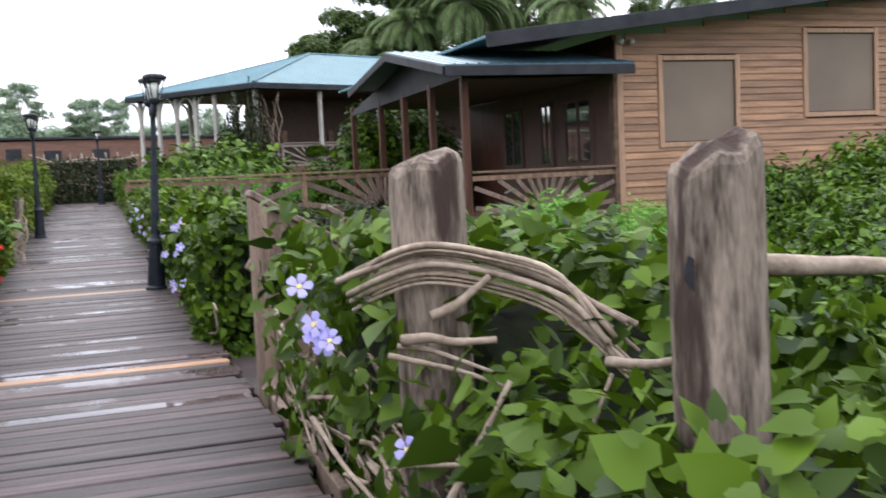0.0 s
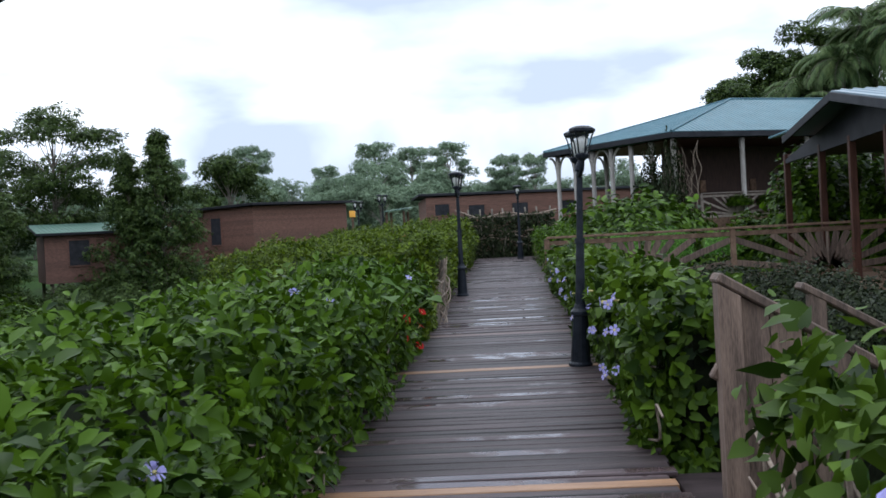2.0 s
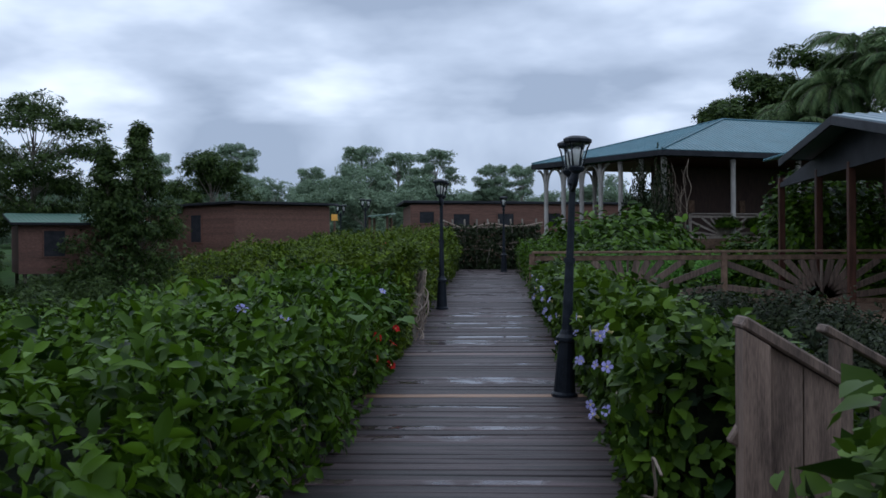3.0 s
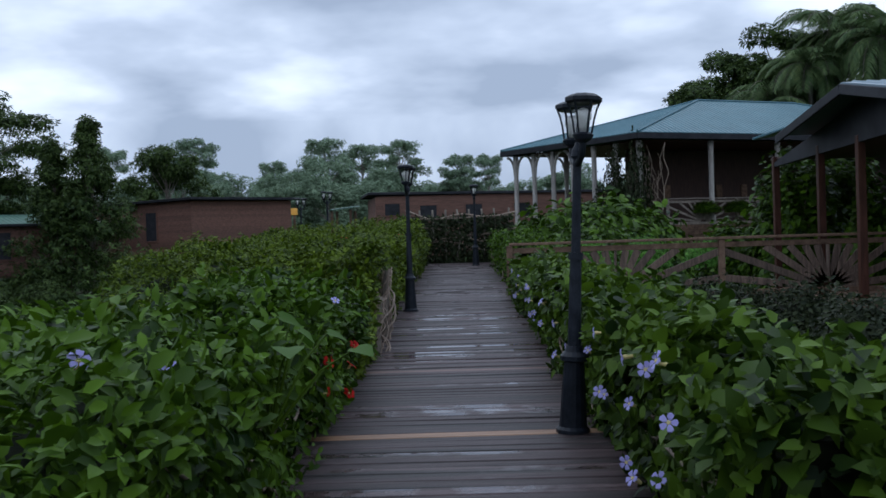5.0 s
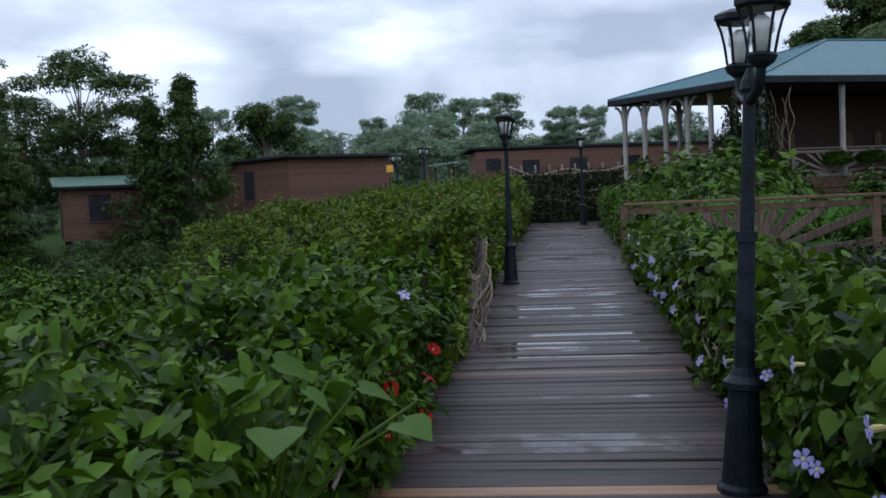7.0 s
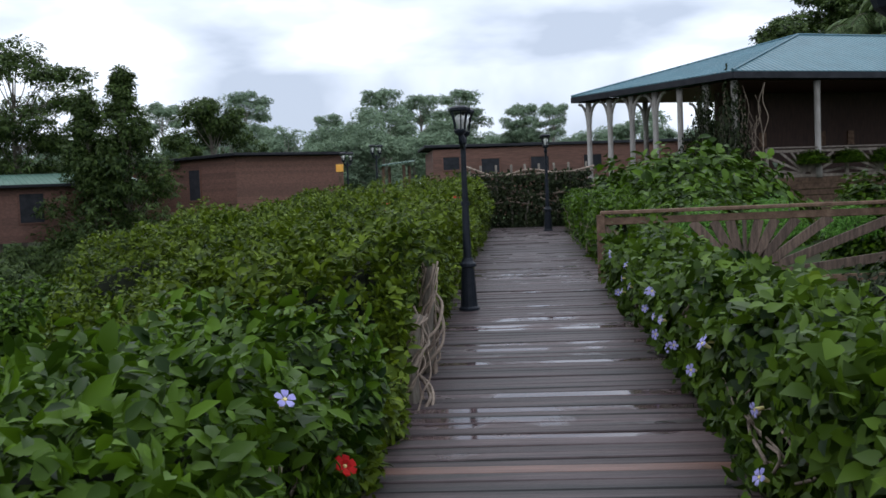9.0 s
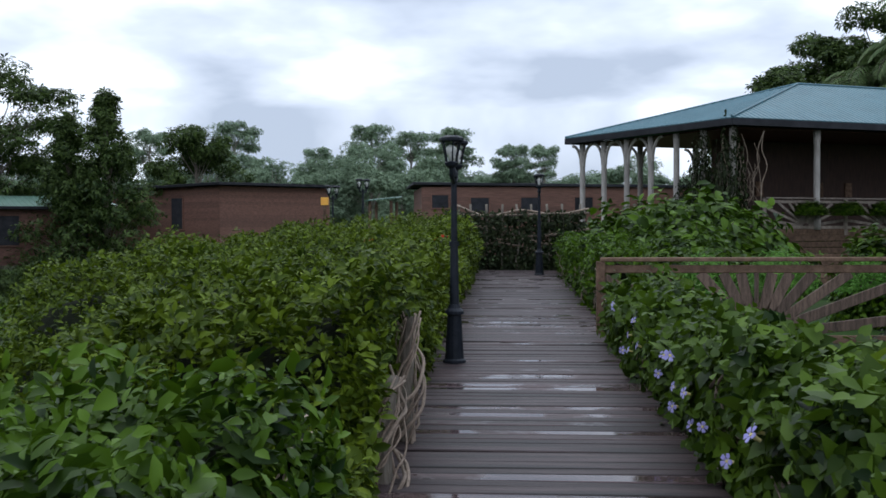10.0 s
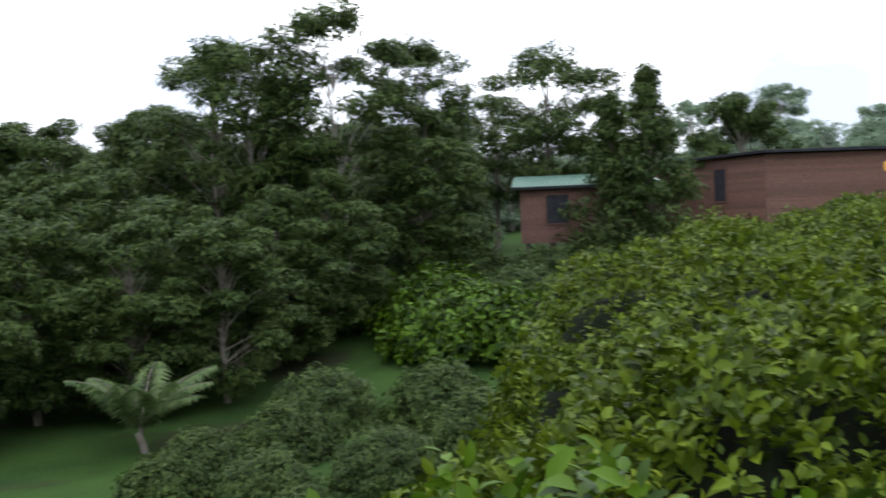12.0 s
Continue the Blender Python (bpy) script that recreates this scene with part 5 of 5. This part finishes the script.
# ---- palms ----
def palm_data(seed, height, fronds, reach, trunk_r=0.16, lift=-0.2, leafy=0.016, curl=1.0):
    rng = np.random.default_rng(seed)
    tr = Shape().tube([(0.15 * math.sin(3 * t), 0, -0.5 + (height + 0.5) * t) for t in np.linspace(0, 1, 8)], [trunk_r * (1.2 - 0.35 * t) for t in np.linspace(0, 1, 8)], 9)
    where, ax = [], []
    verts, faces = [], []
    for k in range(fronds):
        a = k * 2.39996 + rng.uniform(-0.2, 0.2)
        up = rng.uniform(lift, 1.3)
        length = reach * rng.uniform(0.8, 1.1)
        u = np.array((math.cos(a), math.sin(a), 0))
        sd = np.array((-math.sin(a), math.cos(a), 0))
        pos = np.array((0.1, 0, height))
        ang = up
        line = []
        for i in range(15):
            line.append(pos.copy())
            d = u * math.cos(ang) + np.array((0, 0, math.sin(ang)))
            pos = pos + d * length / 14
            ang -= curl * (0.12 + 0.05 * rng.uniform())
        tr.tube(line, [0.03 * (1 - 0.06 * i) for i in range(15)], 4, False)
        for i in range(1, 15):
            for sub in (0, 0.5):
                p = line[i] if sub == 0 or i == 14 else (line[i] + line[i + 1]) / 2
                d = line[i] - line[i - 1]
                d = d / np.linalg.norm(d)
                w = 0.32 * reach * math.sin(math.pi * (0.12 + 0.8 * i / 14)) * rng.uniform(0.8, 1.1)
                for s in (-1, 1):
                    tip = p + (s * sd * 0.8 + d * 0.5 - np.array((0, 0, 0.45))) * w
                    mid = p + (s * sd * 0.45 + d * 0.25 - np.array((0, 0, 0.08))) * w
                    kk = len(verts)
                    verts += [tuple(p - d * 0.02), tuple(mid - d * leafy * reach), tuple(mid + d * leafy * reach), tuple(tip)]
                    faces += [(kk, kk + 1, kk + 2), (kk + 1, kk + 3, kk + 2)]
    me = bpy.data.meshes.new("fronds")
    me.from_pydata(verts, [], faces)
    me.materials.append(LEAF_PALM)
    return tr.mesh("trunk", BARK, True), me


P_TALL = palm_data(1, 11.8, 36, 3.6, lift=-0.4)
P_MID = palm_data(2, 8.6, 34, 3.2, lift=-0.4)
P_SMALL = palm_data(3, 0.4, 14, 1.9, 0.08, 0.95, 0.018, 0.5)
for x, y, s, d in ((19.5, 60, 1.0, P_TALL), (22.5, 58, 1.1, P_TALL), (17.0, 60, 1.05, P_MID), (21, 61, 1.2, P_TALL), (18.3, 62, 1.2, P_MID), (24.8, 60, 1.15, P_TALL), (27, 53, 1.0, P_TALL), (23.5, 57, 1.1, P_MID), (18, 63, 1.15, P_MID), (31, 47, 1.0, P_TALL), (29, 60, 1.2, P_TALL)):
    plant_tree(d, x, y, x * 50, s * 0.88, "feathery tall palm behind the pavilion", "palm", "palms behind the pavilion", "palm_tree")
plant_tree(P_SMALL, -20.2, 28.1, 30, 1.2, "young palm on the lawn below the walk", "palm", "", "young_palm")


def pale_stems():
    """A clump of slender pale stems leaning out of the shade."""
    rng = random.Random(17)
    c = thing("stem_clump", "clump of slender pale stems at the wood's dark edge", "saplings")
    for k in range(7):
        x, y = -23.9 + rng.uniform(-0.7, 0.7), 35.4 + rng.uniform(-0.5, 0.5)
        g, lean = float(ground_z(x, y)), rng.uniform(-1.6, 0.5) if k < 3 else rng.uniform(-0.2, 0.2)
        pts = [(x, y, g - 0.1), (x + 0.3 * lean, y, g + 1.2), (x + lean, y + 0.1, g + 3.0)]
        part("stem", Shape().tube(smooth_line(pts, 4), [0.03 - 0.002 * i for i in range(9)], 6), PALE_BARK, c, smooth=True)


pale_stems()


# ---- garden plants on the house side ----
def bush_data(seed, r, h, n, size, mat, template):
    rng = np.random.default_rng(seed)
    d = rng.normal(0, 1, (n, 3))
    d /= np.linalg.norm(d, axis=1)[:, None]
    d[:, 2] = np.abs(d[:, 2])
    lump = 1 + 0.22 * wobble(d[:, 0] * 3, d[:, 1] * 3 + d[:, 2] * 2, 1.5, seed)
    rad = rng.uniform(0.45, 1, n) ** 0.6 * lump
    pts = d * rad[:, None] * np.array((r, r, h))
    sh = Shape()
    for k in range(9):
        a = k * 2.4
        sh.tube([(0, 0, -0.2), (0.3 * r * math.cos(a), 0.3 * r * math.sin(a), 0.45 * h), (0.6 * r * math.cos(a), 0.6 * r * math.sin(a), 0.75 * h)], [0.03, 0.022, 0.01], 5)
    return sh.mesh("stems", BARK), leaves("foliage", pts, d + np.array((0, -0.2, 0.5)), size * rng.uniform(0.6, 1.3, n), template, mat, rng)


def plant_bush(data, x, y, s, label, name="shrub", group="", z=None, tall=1.0):
    g = float(ground_z(x, y)) if z is None else z
    t = thing(name, label, "shrub", group, at=pose(x, y, g, 0, 0, x * 77) @ Matrix.Diagonal((s, s, s * tall, 1)))
    part("stems", data[0], None, t)
    tagged(part("foliage", data[1], None, t), kind="stuff")


B_FERN = bush_data(1, 0.9, 1.1, 2600, 0.17, LEAF_FERN, BLADE)
B_DARK = bush_data(2, 1.5, 1.6, 5200, 0.16, LEAF_HEDGE, OVATE)
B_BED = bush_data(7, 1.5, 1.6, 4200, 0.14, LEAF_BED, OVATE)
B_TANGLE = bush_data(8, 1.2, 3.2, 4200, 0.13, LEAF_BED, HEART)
B_VINE = bush_data(3, 1.2, 3.2, 6500, 0.15, LEAF_HEDGE, HEART)
B_FAR = bush_data(4, 2.2, 2.0, 5000, 0.26, LEAF_HEDGE, OVATE)
B_WOOD = bush_data(5, 3.0, 3.0, 5000, 0.32, LEAF_TREE, SPRAY)
for x, y, s in ((5.3, 12.4, 0.85), (6.2, 13.0, 0.95), (4.8, 10.8, 0.75), (6.7, 12.0, 0.75), (7.8, 13.6, 0.8), (3.9, 9.0, 0.8), (8.9, 15.0, 0.7), (3.2, 6.8, 0.75), (4.4, 7.4, 0.75)):
    plant_bush(B_FERN, x, y, s, "bright green feathery fern in the garden", "fern", "garden ferns")
for x, y, s in ((9.8, 13.5, 0.75), (11.0, 12.6, 0.9), (12.4, 13.6, 1.0), (10.5, 10.5, 0.8), (8.6, 9.5, 0.7), (7.0, 8.6, 0.6), (13.8, 14.8, 1.1), (11.8, 15.6, 0.8), (5.6, 6.4, 0.6), (4.5, 4.8, 0.5), (14.5, 12.0, 1.0)):
    plant_bush(B_DARK, x, y, s, "leafy green shrub in front of the timber house", group="garden shrubs")
for x, y, s, tl in ((8.3, 24.2, 0.75, 1.0), (7.2, 26.0, 0.95, 1.05), (8.6, 27.4, 1.0, 1.1), (6.2, 27.3, 0.7, 0.75)):
    x, y, _ = by_house(x, y)
    plant_bush(B_VINE, x, y, s * 1.1, "climbing creeper covering the side of the porch", "creeper", "porch creepers", tall=tl)
for x, y, s in ((5.0, 39.5, 1.4), (4.2, 36.5, 0.95), (5.9, 41.2, 1.3), (3.5, 40, 1.25), (5.4, 43.5, 1.3), (8.6, 42.6, 0.42), (4.4, 43, 1.25), (3.6, 33, 0.75), (11.0, 43.0, 0.4)):
    plant_bush(B_FAR, x, y, s, "dark rounded shrub between the walk and the pavilion", group="shrubs by the pavilion")
for u, v, s, tl in ((0.35, 0.5, 0.55, 3.1), (0.1, 1.4, 0.5, 3.2), (0.2, 2.3, 0.45, 2.6)):
    q = LODGE @ Vector((*lodge_at(u, v), 0))
    plant_bush(B_TANGLE, q.x, q.y, s, "tangled creeper hanging on the pavilion's corner", "creeper", "pavilion creepers", tall=tl)
def dead_vines():
    """Bare grey vines that hang from the eave round the corner column."""
    rng = random.Random(41)
    v = thing("hanging_vines", "bare grey vines hanging round the pavilion's corner column", "vines", at=LODGE)
    for k in range(22):
        u, w = 0.45 + rng.uniform(-0.1, 0.9), 0.3 + rng.uniform(-0.35, 0.35)
        top, low = rng.uniform(3.6, 5.2), rng.uniform(1.7, 2.9)
        pts = [(*lodge_at(u + rng.uniform(-0.22, 0.22), w + rng.uniform(-0.15, 0.15)), top + (low - top) * i / 4) for i in range(5)]
        part("vine", Shape().tube(smooth_line(pts, 3), [0.014 * rng.uniform(0.6, 1.3)] * 13, 5), BARK_VINE, v, smooth=True)


dead_vines()
for u in (3.4, 5.0, 6.6, 8.2, 9.8):
    q = LODGE @ Vector((*lodge_at(u, 0.3), 0))
    plant_bush(B_VINE, q.x, q.y, 0.5, "creeper grown over the pavilion's rail", "creeper", "pavilion creepers", z=2.35, tall=0.3)
for x, y, s in ((3.0, 26.5, 0.55), (4.2, 26.8, 0.6), (5.4, 26.6, 0.5)):
    plant_bush(B_FERN, x, y, s, "broad-leaved bright plant behind the railing", "garden_plant", "plants behind the railing", z=0.9)
for x, y, q in ((-22.5, 53.0, 0.62), (-25.5, 51.5, 0.7), (-19.5, 52.5, 0.6), (-16.5, 57.5, 0.55), (-28.0, 54.0, 0.75)):
    plant_bush(B_WOOD, x, y, q, "dark undergrowth below the stilt cabins", group="undergrowth")
made = 0
while made < 30:
    x, y = wood.uniform(-46, -13), wood.uniform(16, 44)
    if not 35.5 < math.hypot(x + 0.5, y - 12.7) < 41:
        continue
    made += 1
    plant_bush(B_WOOD, x, y, wood.uniform(0.3, 0.6), "dark undergrowth at the edge of the wood", group="undergrowth")
for x, y, q in ((-17.7, 32.1, 0.7), (-16.6, 29.5, 0.6), (-14.2, 26.4, 0.5), (-15.0, 33.5, 0.7), (-17.0, 27.2, 0.5), (-13.0, 28.6, 0.55), (-15.8, 25.2, 0.45), (-12.2, 31.2, 0.7), (-12.0, 25.0, 0.45)):
    plant_bush(B_WOOD, x, y, q * 0.72, "dark low shrub on the lawn below the walk", group="shrubs on the lawn")
for x, y, q in ((-16.5, 39.2, 1.0), (-14.6, 40.2, 0.9), (-18.4, 39.0, 1.0), (-12.4, 41.5, 1.0), (-20.0, 41.0, 1.1), (-10.6, 43.2, 1.1)):
    plant_bush(B_FAR, x, y, q, "green shrub below the cabins", group="shrubs below the cabins")
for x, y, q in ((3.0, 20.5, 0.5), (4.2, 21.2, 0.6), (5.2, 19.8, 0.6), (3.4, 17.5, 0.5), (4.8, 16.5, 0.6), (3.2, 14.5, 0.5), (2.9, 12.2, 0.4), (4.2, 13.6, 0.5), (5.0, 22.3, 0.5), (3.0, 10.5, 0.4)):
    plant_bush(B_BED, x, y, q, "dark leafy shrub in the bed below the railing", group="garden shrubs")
for k in range(14):
    x, y = wood.uniform(-12, -4), wood.uniform(37, 44)
    plant_bush(B_FAR, x, y, wood.uniform(0.8, 1.15), "green shrub below the cabins", group="shrubs below the cabins")


# ---- the boardwalk, plank by plank ----
def boardwalk():
    rng = random.Random(4)
    d = tagged(new("floor"), "weathered wet grey boardwalk of cross planks", "boardwalk", kind="structure")
    for x in (-0.8, 0.1, 1.05):
        part("joist", Shape().beam((x, -3, deck_z(-3) - 0.14), (x, 36.2, deck_z(36.2) - 0.14), 0.09, 0.18), DARK_WOOD, d)
    for x in (-0.46, -0.19, 0.08, 0.35, 0.62):
        part("bearer", Shape().beam((x, -2.6, deck_z(-2.6) - 0.06), (x, 36.0, deck_z(36.0) - 0.06), 0.27, 0.03), DARK_WOOD, d)
    for y in range(-2, 37, 3):
        for x in (-0.7, 0.95):
            part("pile", Shape().tube([(x, y, -1.4), (x, y, deck_z(y) - 0.2)], [0.09, 0.09], 8), BARK, d)
    kinds = []
    for k in range(8):
        wide = 0.112 + 0.006 * k
        sh = Shape().box((0, 0, 0), (2.18 + rng.uniform(-0.05, 0.05), wide, 0.036), None, 0.008)
        sh.v = [(x, y + 0.004 * math.sin(5 * x + k), z + 0.002 * math.sin(3 * x + k)) for x, y, z in sh.v]
        kinds.append((wide, sh.mesh("plank", PLANK)))
    fresh = Shape().box((0, 0, 0), (2.15, 0.125, 0.036), None, 0.005).mesh("new_plank", FRESH)
    russet = Shape().box((0, 0, 0), (2.15, 0.125, 0.036), None, 0.005).mesh("russet_plank", RUSSET)
    y = -2.6
    while y < 36:
        wide, board = rng.choice(kinds)
        new_one = any(y <= q < y + wide + 0.007 for q in (8.22, 12.52))
        red_one = y <= 15.37 < y + wide + 0.007
        if new_one or red_one:
            wide, board = 0.125, fresh if new_one else russet
        y += wide / 2
        ob = part("new_plank" if new_one else "plank", board, None, d, "newer orange plank" if new_one else "")
        ob.matrix_basis = pose(0.17 + rng.uniform(-0.03, 0.03), y, deck_z(y) - 0.018 + rng.uniform(-0.006, 0.004), 1.5 + rng.uniform(-1.1, 1.1), rng.uniform(-0.3, 0.3), rng.uniform(-0.5, 0.5))
        y += wide / 2 + rng.uniform(0.003, 0.009)


boardwalk()
